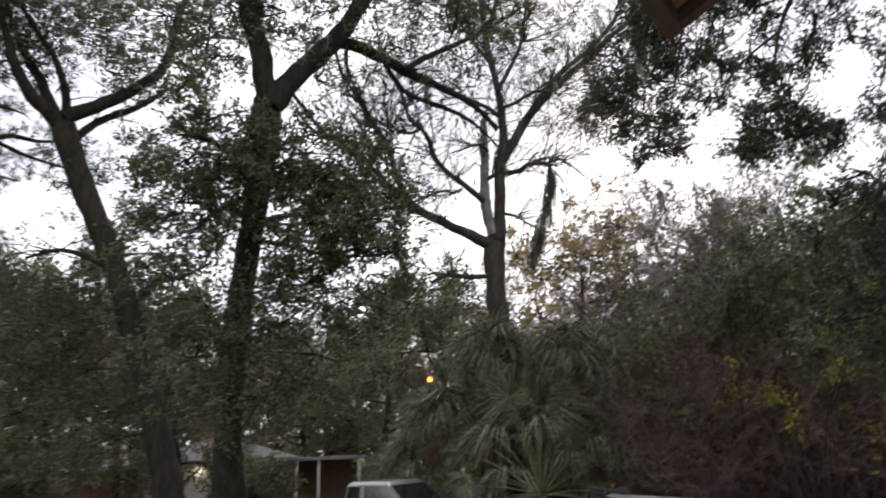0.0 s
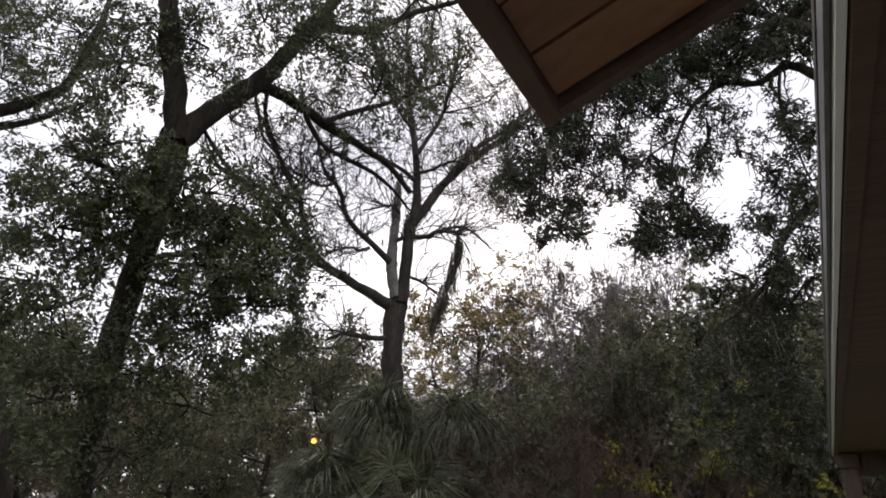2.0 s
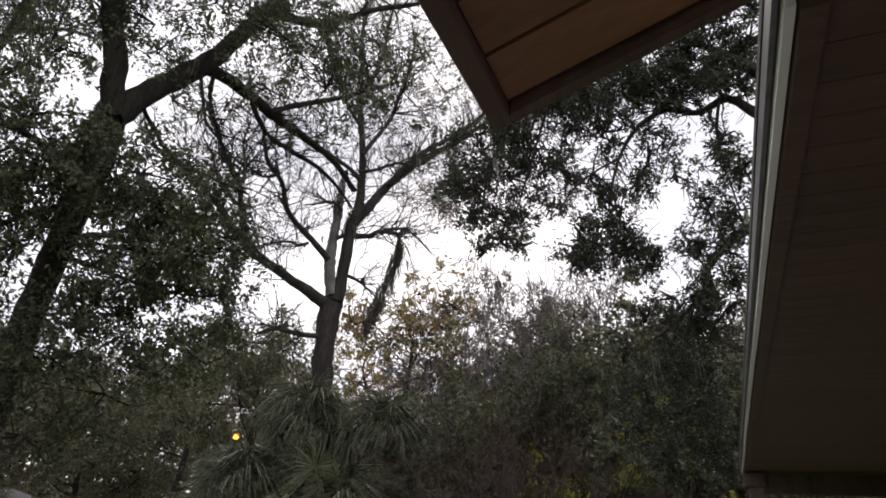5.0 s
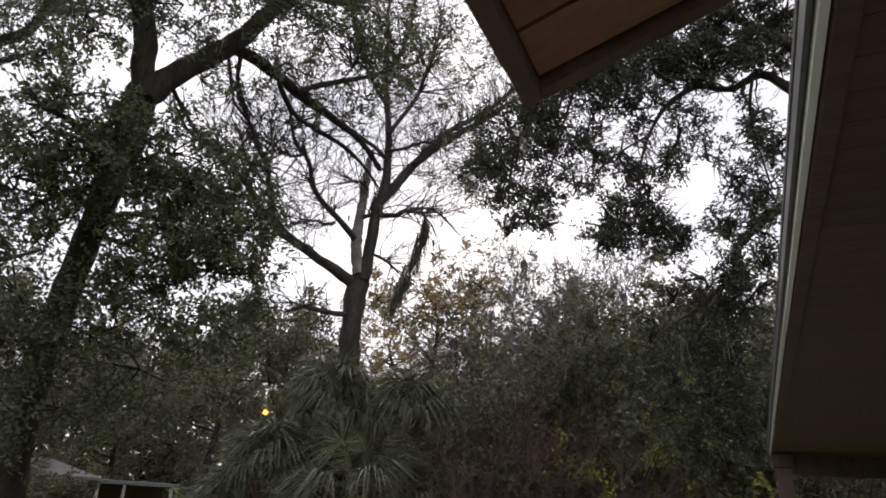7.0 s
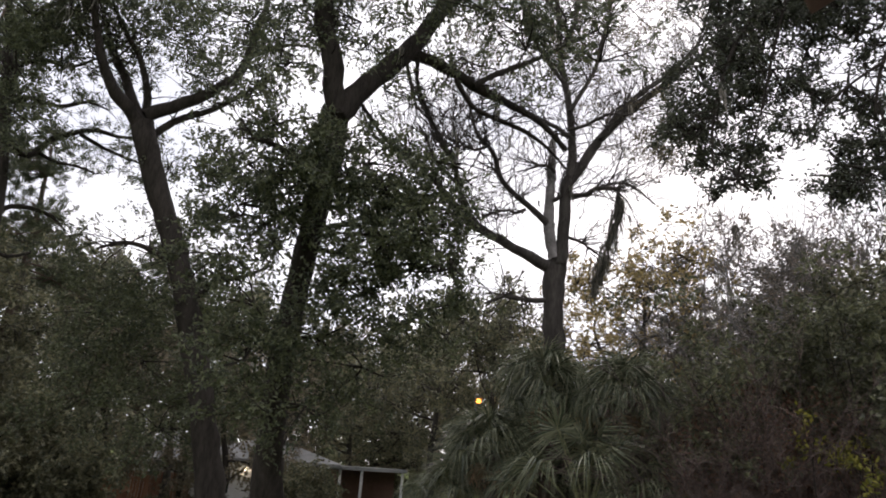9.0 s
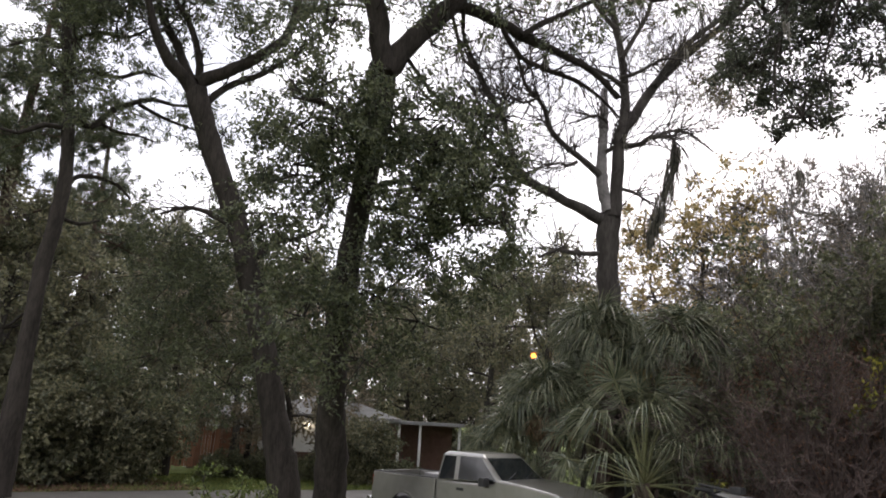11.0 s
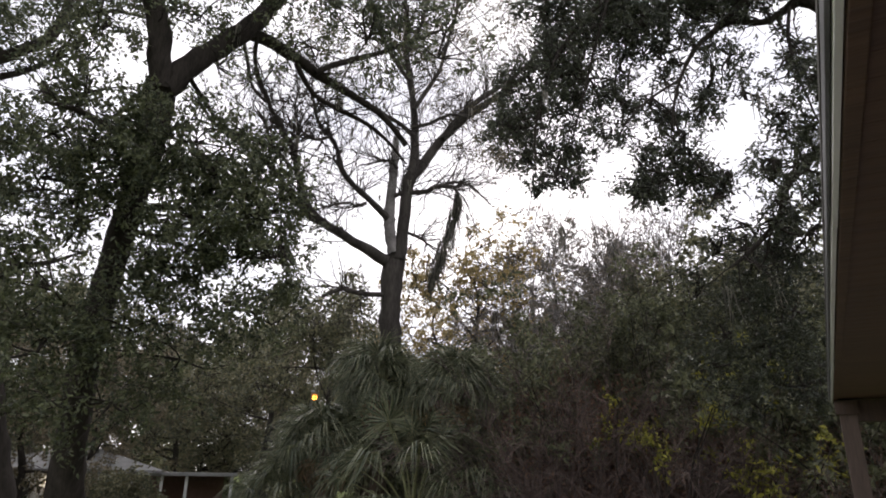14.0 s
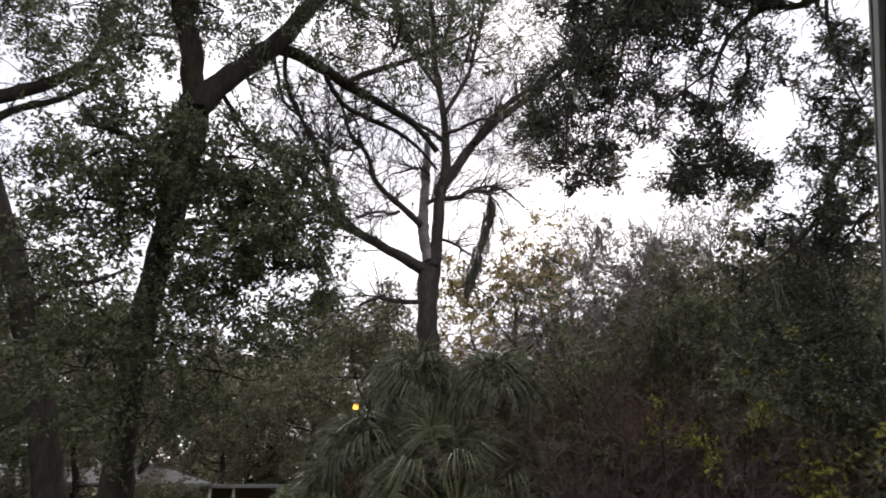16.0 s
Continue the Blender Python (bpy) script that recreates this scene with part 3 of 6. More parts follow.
oak_limbs.append([(-10.70, 6.67, 7.60, 0.090), (-10.24, 6.89, 7.50, 0.078), (-9.72, 7.16, 7.64, 0.055), (-9.16, 7.43, 7.30, 0.043), (-8.60, 7.67, 6.74, 0.021)])
oak_limbs.append([(-10.77, 6.56, 6.50, 0.065), (-10.64, 7.02, 6.86, 0.056), (-10.42, 7.56, 6.96, 0.046), (-10.08, 8.20, 6.75, 0.035), (-9.71, 8.82, 6.74, 0.023)])
oak_limbs.append([(-10.73, 6.62, 7.23, 0.067), (-11.18, 6.41, 7.14, 0.056), (-11.61, 6.21, 6.93, 0.045), (-12.03, 6.01, 6.59, 0.023)])
oak_clumps += [(-10.61, 5.87, 8.11, 1.26, 0.68, 1.00),
    (-9.54, 6.83, 7.83, 1.22, 0.67, 1.30),
    (-8.62, 7.38, 6.87, 0.94, 0.74, 1.20),
    (-9.94, 6.58, 7.13, 1.21, 0.66, 1.10),
    (-9.12, 7.08, 6.22, 1.14, 0.73, 1.20),
    (-8.16, 7.60, 5.67, 0.90, 0.69, 1.20),
    (-9.78, 6.93, 5.54, 0.95, 0.74, 0.90),
    (-8.52, 7.49, 4.88, 0.99, 0.59, 1.00),
    (-10.55, 6.89, 4.56, 1.20, 0.87, 0.90),
    (-10.14, 7.70, 4.14, 1.21, 0.88, 0.90),
    (-10.88, 5.21, 6.54, 0.97, 0.65, 0.70),
    (-10.92, 4.94, 5.72, 0.85, 0.63, 0.60),
    (-10.74, 5.63, 4.95, 0.95, 0.84, 0.80),
    (-10.83, 5.65, 3.97, 1.04, 0.84, 0.90),
    (-10.57, 6.85, 3.34, 1.18, 0.75, 0.80)]
oak_clumps += [(-10.14, 6.73, 11.29, 1.17, 0.65, 0.65),
    (-9.20, 7.25, 12.01, 1.72, 0.79, 0.90),
    (-7.96, 8.24, 11.44, 1.40, 0.77, 0.80),
    (-7.22, 8.63, 10.35, 1.21, 0.66, 0.60),
    (-8.30, 8.17, 10.31, 1.11, 0.55, 0.40),
    (-11.38, 5.71, 10.55, 1.05, 0.79, 0.60),
    (-11.80, 5.06, 11.07, 1.20, 0.67, 0.80),
    (-11.41, 5.48, 9.61, 1.01, 0.50, 0.50),
    (-9.75, 7.23, 9.73, 0.86, 0.49, 0.25),
    (-6.45, 8.86, 10.92, 1.34, 0.74, 0.45),
    (-5.87, 9.10, 9.77, 1.03, 0.57, 0.30),
    (-11.00, 5.87, 11.47, 1.06, 0.67, 0.60),
    (-10.76, 6.26, 13.77, 2.21, 1.18, 0.60),
    (-8.12, 8.10, 13.52, 2.26, 1.27, 0.70),
    (-6.50, 8.92, 12.82, 2.02, 1.07, 0.60)]
oak_clumps += [(-10.87, 5.13, 7.51, 1.01, 0.62, 1.30),
    (-10.53, 5.77, 7.52, 1.01, 0.62, 1.20),
    (-11.25, 5.30, 6.86, 1.01, 0.68, 1.30),
    (-9.77, 6.49, 7.56, 0.99, 0.50, 1.30),
    (-9.05, 7.02, 7.19, 0.85, 0.53, 1.30),
    (-8.45, 7.45, 6.39, 0.72, 0.62, 1.20),
    (-9.29, 7.00, 6.38, 0.95, 0.52, 1.10),
    (-10.54, 5.75, 6.19, 0.75, 0.54, 0.70),
    (-7.98, 7.69, 5.88, 0.50, 0.50, 0.90),
    (-10.72, 5.42, 8.37, 0.92, 0.46, 0.60),
    (-10.97, 4.91, 8.81, 0.94, 0.47, 0.50),
    (-10.67, 5.51, 9.80, 0.85, 0.49, 0.50),
    (-9.66, 6.64, 10.47, 0.99, 0.50, 0.50),
    (-9.91, 6.73, 5.60, 0.95, 0.63, 1.00)]
left_oak_limbs, left_oak_clumps = [], []
left_oak_limbs.append([(-15.83, 8.22, 1.45, 0.362), (-15.97, 7.98, 2.47, 0.326), (-16.10, 7.72, 3.52, 0.304), (-16.25, 7.41, 4.58, 0.294), (-16.40, 7.09, 5.68, 0.286), (-16.57, 6.70, 6.87, 0.275), (-16.74, 6.32, 7.79, 0.277), (-16.88, 5.94, 8.64, 0.279), (-17.01, 5.57, 9.51, 0.281), (-17.10, 5.31, 10.25, 0.298), (-17.13, 5.19, 10.63, 0.269)])
left_oak_limbs.append([(-17.13, 5.19, 10.47, 0.208), (-17.10, 4.78, 10.81, 0.176), (-17.05, 4.37, 11.03, 0.160), (-16.98, 4.03, 11.41, 0.129), (-16.88, 3.76, 11.78, 0.115), (-16.77, 3.53, 12.31, 0.085), (-16.67, 3.23, 13.02, 0.071), (-16.60, 2.77, 14.06, 0.043)])
left_oak_limbs.append([(-17.15, 5.15, 10.62, 0.149), (-17.41, 4.90, 11.23, 0.136), (-17.65, 4.68, 11.88, 0.122), (-17.93, 4.36, 12.51, 0.108), (-18.17, 4.12, 13.24, 0.078), (-18.41, 3.83, 14.14, 0.047)])
left_oak_limbs.append([(-17.12, 5.21, 10.90, 0.120), (-17.03, 5.15, 11.25, 0.105), (-16.99, 4.91, 11.87, 0.090), (-16.97, 4.60, 12.40, 0.075), (-16.98, 4.13, 12.87, 0.060), (-16.97, 3.73, 13.50, 0.030)])
left_oak_limbs.append([(-17.13, 5.21, 10.79, 0.195), (-16.84, 5.74, 11.22, 0.168), (-16.55, 6.19, 11.58, 0.154), (-16.25, 6.61, 12.04, 0.141), (-15.98, 6.96, 12.49, 0.127), (-15.79, 7.10, 13.15, 0.112), (-15.67, 7.10, 13.86, 0.097), (-15.49, 7.20, 14.62, 0.082), (-15.39, 7.17, 15.54, 0.050)])
left_oak_limbs.append([(-17.06, 5.43, 10.16, 0.105), (-17.09, 5.74, 10.68, 0.107), (-17.07, 6.19, 11.18, 0.094), (-16.94, 6.87, 11.71, 0.080), (-16.84, 7.41, 12.34, 0.066), (-16.77, 7.85, 12.85, 0.042)])
left_oak_limbs.append([(-16.31, 7.29, 13.39, 0.066), (-15.89, 7.72, 13.74, 0.058), (-15.45, 8.16, 13.99, 0.050), (-14.92, 8.69, 13.94, 0.033)])
left_oak_limbs.append([(-16.44, 7.01, 5.96, 0.100), (-16.53, 7.68, 6.74, 0.089), (-16.54, 8.46, 7.09, 0.062), (-16.52, 9.25, 7.63, 0.032)])
left_oak_limbs.append([(-16.56, 6.74, 6.81, 0.087), (-16.99, 6.26, 7.20, 0.073), (-17.44, 5.67, 7.42, 0.058), (-17.87, 5.05, 7.17, 0.029)])
left_oak_clumps += [(-17.78, 2.34, 12.49, 1.61, 0.89, 0.90),
    (-17.61, 3.41, 13.43, 1.82, 1.01, 1.00),
    (-17.21, 4.93, 13.29, 1.64, 1.09, 0.70),
    (-16.43, 5.83, 13.45, 1.62, 0.89, 0.60),
    (-16.46, 5.76, 12.15, 1.39, 0.68, 0.60),
    (-15.74, 6.88, 14.15, 1.46, 0.82, 0.45),
    (-17.99, 3.16, 12.06, 1.43, 0.71, 0.80),
    (-18.13, 2.37, 11.17, 1.40, 0.96, 1.20),
    (-18.32, 2.63, 10.09, 1.20, 0.78, 0.90),
    (-17.92, 3.01, 13.17, 1.47, 0.74, 0.80),
    (-17.48, 3.93, 12.80, 1.08, 0.73, 0.60),
    (-17.46, 4.03, 15.11, 2.67, 1.15, 0.80),
    (-17.84, 1.94, 14.19, 2.60, 1.31, 0.90),
    (-15.17, 7.51, 12.74, 1.04, 0.61, 0.35)]
left_oak_clumps += [(-17.39, 6.22, 9.72, 1.20, 0.86, 0.50),
    (-16.98, 7.23, 10.34, 1.21, 0.69, 0.50),
    (-17.73, 7.20, 8.11, 1.38, 1.04, 0.70),
    (-18.34, 6.29, 6.97, 1.54, 1.20, 0.90),
    (-17.35, 7.47, 5.86, 1.65, 1.16, 1.00),
    (-17.91, 6.76, 4.58, 1.66, 1.33, 1.00),
    (-18.66, 6.09, 5.73, 1.54, 1.20, 0.90),
    (-16.92, 8.12, 3.85, 1.46, 1.14, 0.70),
    (-17.53, 7.39, 2.95, 1.48, 0.98, 0.60),
    (-18.93, 5.96, 3.65, 1.53, 1.20, 0.70)]
bare_limbs, bare_clumps = [], []
bare_limbs.append([(-10.74, 15.05, 3.62, 0.394), (-10.77, 15.03, 4.82, 0.325), (-10.78, 15.03, 6.07, 0.301), (-10.80, 15.01, 7.05, 0.290), (-10.79, 15.02, 7.72, 0.310), (-10.76, 15.04, 8.20, 0.329), (-10.74, 15.05, 8.58, 0.149), (-10.71, 15.07, 8.94, 0.050)])
bare_limbs.append([(-10.85, 14.77, 8.14, 0.181), (-11.12, 14.35, 8.36, 0.163), (-11.42, 13.90, 8.56, 0.145), (-11.64, 13.49, 8.74, 0.136), (-11.87, 13.06, 8.92, 0.127), (-12.05, 12.66, 9.22, 0.110), (-12.07, 12.39, 9.54, 0.094), (-12.09, 12.12, 10.12, 0.086), (-12.07, 11.89, 10.62, 0.078), (-12.14, 11.57, 11.00, 0.070), (-12.24, 11.21, 11.46, 0.062), (-12.32, 10.86, 11.91, 0.046), (-12.41, 10.49, 12.44, 0.031)])
bare_limbs.append([(-12.07, 13.20, 9.03, 0.104), (-12.21, 12.88, 9.10, 0.095), (-12.35, 12.55, 9.39, 0.095), (-12.44, 12.25, 9.60, 0.086), (-12.54, 11.95, 9.95, 0.078), (-12.68, 11.60, 10.24, 0.070), (-12.91, 11.14, 10.64, 0.062), (-13.11, 10.68, 10.81, 0.053), (-13.30, 10.22, 10.94, 0.045), (-13.43, 9.82, 11.30, 0.037), (-13.48, 9.51, 11.74, 0.022)])
bare_stub = [(-10.67, 14.88, 8.36, 0.165), (-10.82, 14.84, 9.16, 0.168), (-10.87, 14.87, 10.01, 0.146), (-10.86, 14.94, 10.70, 0.140), (-10.87, 14.99, 11.31, 0.133), (-10.88, 15.05, 11.94, 0.117), (-10.90, 15.09, 12.38, 0.091)]
bare_limbs.append([(-10.85, 14.77, 9.46, 0.118), (-11.00, 14.37, 9.72, 0.101), (-11.15, 13.97, 9.96, 0.091), (-11.29, 13.56, 10.17, 0.082), (-11.35, 13.21, 10.39, 0.081), (-11.33, 12.92, 10.62, 0.073), (-11.23, 12.71, 10.85, 0.064), (-11.25, 12.37, 11.13, 0.056), (-11.31, 12.02, 11.31, 0.055), (-11.26, 11.74, 11.53, 0.047), (-11.22, 11.46, 12.00, 0.039), (-11.25, 11.10, 12.28, 0.023)])
bare_limbs.append([(-10.55, 14.96, 8.20, 0.198), (-10.51, 15.04, 8.92, 0.185), (-10.49, 15.09, 9.66, 0.179), (-10.47, 15.14, 10.24, 0.173), (-10.44, 15.21, 10.84, 0.176), (-10.35, 15.30, 11.36, 0.151), (-10.35, 15.35, 11.98, 0.136), (-10.39, 15.36, 12.73, 0.119), (-10.48, 15.35, 13.60, 0.112), (-10.62, 15.30, 14.72, 0.096), (-10.77, 15.24, 15.88, 0.088), (-10.80, 15.27, 17.13, 0.080), (-10.93, 15.23, 18.41, 0.061), (-10.92, 15.28, 19.79, 0.053), (-11.12, 15.18, 21.77, 0.033)])
bare_limbs.append([(-10.47, 15.22, 10.76, 0.154), (-10.34, 15.68, 11.43, 0.158), (-10.16, 16.15, 12.24, 0.152), (-9.86, 16.67, 13.10, 0.146), (-9.52, 17.21, 13.84, 0.140), (-8.91, 17.85, 14.64, 0.113), (-8.35, 18.43, 15.38, 0.096), (-7.72, 19.01, 16.22, 0.077), (-7.06, 19.57, 16.93, 0.049)])
bare_limbs.append([(-9.81, 16.12, 12.53, 0.102), (-9.47, 16.53, 13.41, 0.096), (-8.86, 17.07, 14.31, 0.088), (-8.19, 17.59, 14.99, 0.080), (-7.46, 18.10, 15.94, 0.061), (-6.93, 18.50, 17.01, 0.042)])
bare_limbs.append([(-10.32, 15.11, 10.34, 0.086), (-9.84, 15.32, 10.36, 0.078), (-9.59, 15.38, 10.50, 0.078), (-9.10, 15.57, 10.44, 0.060), (-8.97, 15.55, 10.24, 0.034)])
bare_limbs.append([(-9.56, 15.57, 10.60, 0.052), (-9.28, 15.88, 10.78, 0.044), (-8.87, 16.25, 10.71, 0.035), (-8.35, 16.64, 10.13, 0.021)])
bare_limbs.append([(-10.72, 14.85, 10.20, 0.069), (-10.56, 15.01, 10.34, 0.069), (-10.45, 15.15, 10.41, 0.070)])
bare_limbs.append([(-10.33, 15.11, 9.03, 0.050), (-10.11, 15.44, 8.94, 0.042), (-10.04, 15.68, 8.84, 0.034), (-9.86, 15.98, 8.65, 0.021)])
bare_limbs.append([(-10.91, 13.74, 9.59, 0.049), (-11.06, 13.50, 9.43, 0.048), (-11.17, 13.29, 9.47, 0.040), (-11.48, 12.91, 9.31, 0.031), (-11.66, 12.62, 9.13, 0.019)])
bare_limbs.append([(-10.26, 15.15, 12.28, 0.081), (-10.50, 14.76, 12.53, 0.072), (-10.85, 14.27, 12.76, 0.062), (-11.18, 13.78, 12.97, 0.053), (-11.50, 13.28, 13.22, 0.035), (-11.76, 12.80, 13.14, 0.021)])
bare_limbs.append([(-10.31, 15.12, 13.21, 0.082), (-10.07, 15.46, 14.00, 0.075), (-9.78, 15.81, 14.93, 0.067), (-9.65, 16.07, 16.13, 0.060), (-9.47, 16.35, 17.51, 0.051), (-9.45, 16.55, 18.97, 0.032)])
bare_limbs.append([(-10.44, 15.04, 14.28, 0.075), (-10.73, 14.61, 14.86, 0.065), (-10.98, 14.18, 15.67, 0.056), (-11.16, 13.80, 16.61, 0.047), (-11.27, 13.46, 17.59, 0.029)])
bare_limbs.append([(-10.55, 14.96, 15.51, 0.077), (-10.28, 15.32, 16.51, 0.069), (-10.16, 15.56, 17.90, 0.061), (-10.13, 15.76, 19.37, 0.042), (-10.00, 16.01, 21.22, 0.026)])
bare_limbs.append([(-10.34, 15.10, 12.58, 0.063), (-9.77, 15.26, 12.64, 0.054), (-9.15, 15.42, 12.86, 0.045), (-8.43, 15.60, 12.68, 0.027)])
bare_limbs.append([(-12.14, 12.19, 10.12, 0.055), (-12.31, 11.75, 10.42, 0.047), (-12.43, 11.35, 10.77, 0.039), (-12.43, 11.06, 11.24, 0.031), (-12.50, 10.69, 11.58, 0.018)])
bare_limbs.append([(-12.25, 12.09, 10.70, 0.048), (-12.32, 12.25, 11.49, 0.041), (-12.57, 12.25, 12.31, 0.033), (-12.64, 12.41, 13.22, 0.026)])
bare_limbs.append([(-11.16, 12.26, 11.05, 0.047), (-11.33, 11.90, 10.82, 0.039), (-11.48, 11.53, 10.93, 0.031), (-11.62, 11.17, 10.91, 0.018)])
bare_limbs.append([(-11.21, 11.69, 11.49, 0.039), (-11.13, 11.89, 12.05, 0.032), (-11.20, 11.97, 12.77, 0.024), (-11.14, 12.15, 13.56, 0.017)])
bare_limbs.append([(-10.89, 14.74, 7.12, 0.080), (-11.28, 14.12, 7.07, 0.071), (-11.50, 13.63, 7.08, 0.062), (-11.71, 13.11, 6.78, 0.038)])
bare_limbs.append([(-10.66, 14.89, 11.13, 0.053), (-10.86, 14.68, 11.36, 0.044), (-11.17, 14.38, 11.22, 0.035), (-11.46, 14.07, 11.05, 0.021)])
bare_clumps += [(-11.67, 14.26, 16.28, 2.45, 1.43, 0.60),
    (-9.53, 15.67, 16.10, 2.24, 1.42, 0.60),
    (-13.08, 13.07, 15.56, 1.80, 1.20, 0.30),
    (-8.46, 17.54, 16.73, 1.94, 1.29, 0.50),
    (-11.06, 14.71, 14.52, 1.75, 0.97, 0.25),
    (-9.33, 16.69, 14.42, 1.60, 1.00, 0.35),
    (-8.85, 17.58, 13.01, 1.19, 0.89, 0.90),
    (-8.27, 18.06, 13.86, 1.22, 0.81, 0.50),
    (-14.05, 12.09, 13.92, 1.15, 0.77, 0.14),
    (-10.46, 15.12, 18.05, 3.22, 1.29, 0.50),
    (-7.79, 18.04, 18.57, 2.73, 1.37, 0.45)]
right_oak_limbs, right_oak_clumps = [], []
right_oak_limbs.append([(1.47, 10.02, 4.00, 0.306), (1.59, 9.99, 6.18, 0.269), (1.56, 10.00, 7.74, 0.236), (1.25, 10.06, 8.55, 0.195), (0.90, 10.12, 8.77, 0.163)])
right_oak_limbs.append([(0.92, 9.91, 8.47, 0.115), (0.64, 9.89, 8.70, 0.099), (0.38, 9.86, 8.94, 0.082), (0.12, 9.82, 9.18, 0.070), (-0.12, 9.77, 9.09, 0.065), (-0.32, 9.72, 8.94, 0.056), (-0.57, 9.66, 8.95, 0.051), (-0.85, 9.59, 9.03, 0.052), (-1.14, 9.52, 8.88, 0.047), (-1.39, 9.44, 8.64, 0.042), (-1.55, 9.37, 8.35, 0.032), (-1.68, 9.29, 8.02, 0.027), (-1.78, 9.22, 7.63, 0.023), (-1.84, 9.15, 7.20, 0.018)])
right_oak_limbs.append([(-1.14, 9.41, 8.81, 0.037), (-0.85, 9.51, 9.11, 0.042), (-0.57, 9.60, 9.38, 0.047), (-0.29, 9.67, 9.65, 0.052), (0.05, 9.74, 9.96, 0.057), (0.57, 9.77, 10.18, 0.075), (1.09, 9.78, 10.38, 0.084)])
right_oak_limbs.append([(0.92, 9.71, 9.13, 0.116), (0.50, 9.67, 9.59, 0.101), (0.13, 9.60, 9.88, 0.084), (-0.12, 9.52, 10.09, 0.066), (-0.45, 9.43, 10.27, 0.048), (-0.96, 9.32, 10.53, 0.029)])
right_oak_limbs.append([(-0.06, 9.41, 8.87, 0.027), (-0.15, 9.49, 8.40, 0.027), (-0.12, 9.57, 7.92, 0.022), (-0.05, 9.64, 7.45, 0.017), (0.03, 9.71, 7.03, 0.013)])
right_oak_limbs.append([(0.91, 10.12, 7.15, 0.111), (0.45, 10.11, 7.07, 0.096), (0.10, 10.07, 6.86, 0.079), (-0.18, 10.02, 6.64, 0.070), (-0.36, 9.96, 6.44, 0.065), (-0.54, 9.89, 6.20, 0.060), (-0.63, 9.83, 5.82, 0.047), (-0.88, 9.76, 5.51, 0.038), (-1.16, 9.68, 5.24, 0.029), (-1.35, 9.60, 5.08, 0.021)])
right_oak_limbs.append([(-1.63, 9.17, 7.99, 0.023), (-1.96, 8.93, 7.69, 0.018), (-2.27, 8.68, 7.32, 0.016), (-2.48, 8.43, 6.85, 0.010)])
right_oak_limbs.append([(-0.97, 9.42, 10.59, 0.049), (-1.80, 9.22, 10.34, 0.045), (-2.55, 8.96, 9.74, 0.039), (-3.16, 8.67, 8.99, 0.033), (-3.47, 8.43, 8.14, 0.028), (-3.63, 8.24, 7.23, 0.019), (-3.61, 8.11, 6.48, 0.013)])
right_oak_limbs.append([(-2.54, 8.93, 9.71, 0.029), (-2.81, 8.76, 8.63, 0.023), (-3.00, 8.61, 7.72, 0.018), (-3.19, 8.45, 6.87, 0.010)])
right_oak_limbs.append([(-1.79, 9.15, 7.39, 0.018), (-1.74, 9.23, 6.97, 0.016), (-1.56, 9.31, 6.56, 0.013), (-1.39, 9.40, 6.19, 0.009)])
right_oak_clumps += [(-3.77, 8.46, 8.05, 0.51, 0.51, 1.00),
    (-3.99, 8.53, 7.44, 0.44, 0.48, 1.10),
    (-3.81, 9.20, 7.27, 0.43, 0.43, 1.00),
    (-3.37, 9.11, 7.85, 0.53, 0.48, 0.90),
    (-3.47, 8.57, 6.50, 0.28, 0.23, 0.80),
    (-3.82, 8.81, 6.41, 0.14, 0.16, 0.90),
    (-3.26, 9.04, 6.57, 0.16, 0.20, 0.80),
    (-2.91, 8.80, 8.19, 0.51, 0.39, 1.00),
    (-2.58, 9.46, 8.74, 0.47, 0.37, 1.00),
    (-2.02, 8.94, 8.89, 0.51, 0.39, 0.90),
    (-2.97, 9.02, 9.07, 0.59, 0.35, 1.30),
    (-2.54, 9.25, 7.87, 0.42, 0.34, 0.80),
    (-2.81, 9.10, 7.23, 0.41, 0.33, 0.80),
    (-2.38, 9.35, 6.80, 0.41, 0.27, 1.00)]
right_oak_clumps += [(-1.92, 9.58, 7.00, 0.41, 0.33, 1.00),
    (-1.69, 9.83, 6.67, 0.44, 0.31, 1.10),
    (-2.13, 9.09, 6.27, 0.31, 0.19, 0.90),
    (-1.43, 9.54, 6.14, 0.26, 0.19, 0.80),
    (-1.22, 9.61, 6.54, 0.23, 0.26, 0.80),
    (-1.68, 9.16, 7.08, 0.28, 0.28, 0.50),
    (-1.20, 8.91, 7.65, 0.40, 0.34, 0.80),
    (-0.95, 9.90, 8.63, 0.40, 0.34, 0.90),
    (-0.83, 9.22, 7.54, 0.22, 0.24, 0.70),
    (-1.40, 9.21, 7.45, 0.30, 0.28, 0.60),
    (-2.09, 9.71, 7.62, 0.34, 0.30, 0.50),
    (-0.16, 9.50, 7.97, 0.35, 0.37, 0.90),
    (-0.40, 9.40, 7.17, 0.34, 0.31, 1.00),
    (-0.09, 9.69, 7.04, 0.24, 0.39, 0.90)]
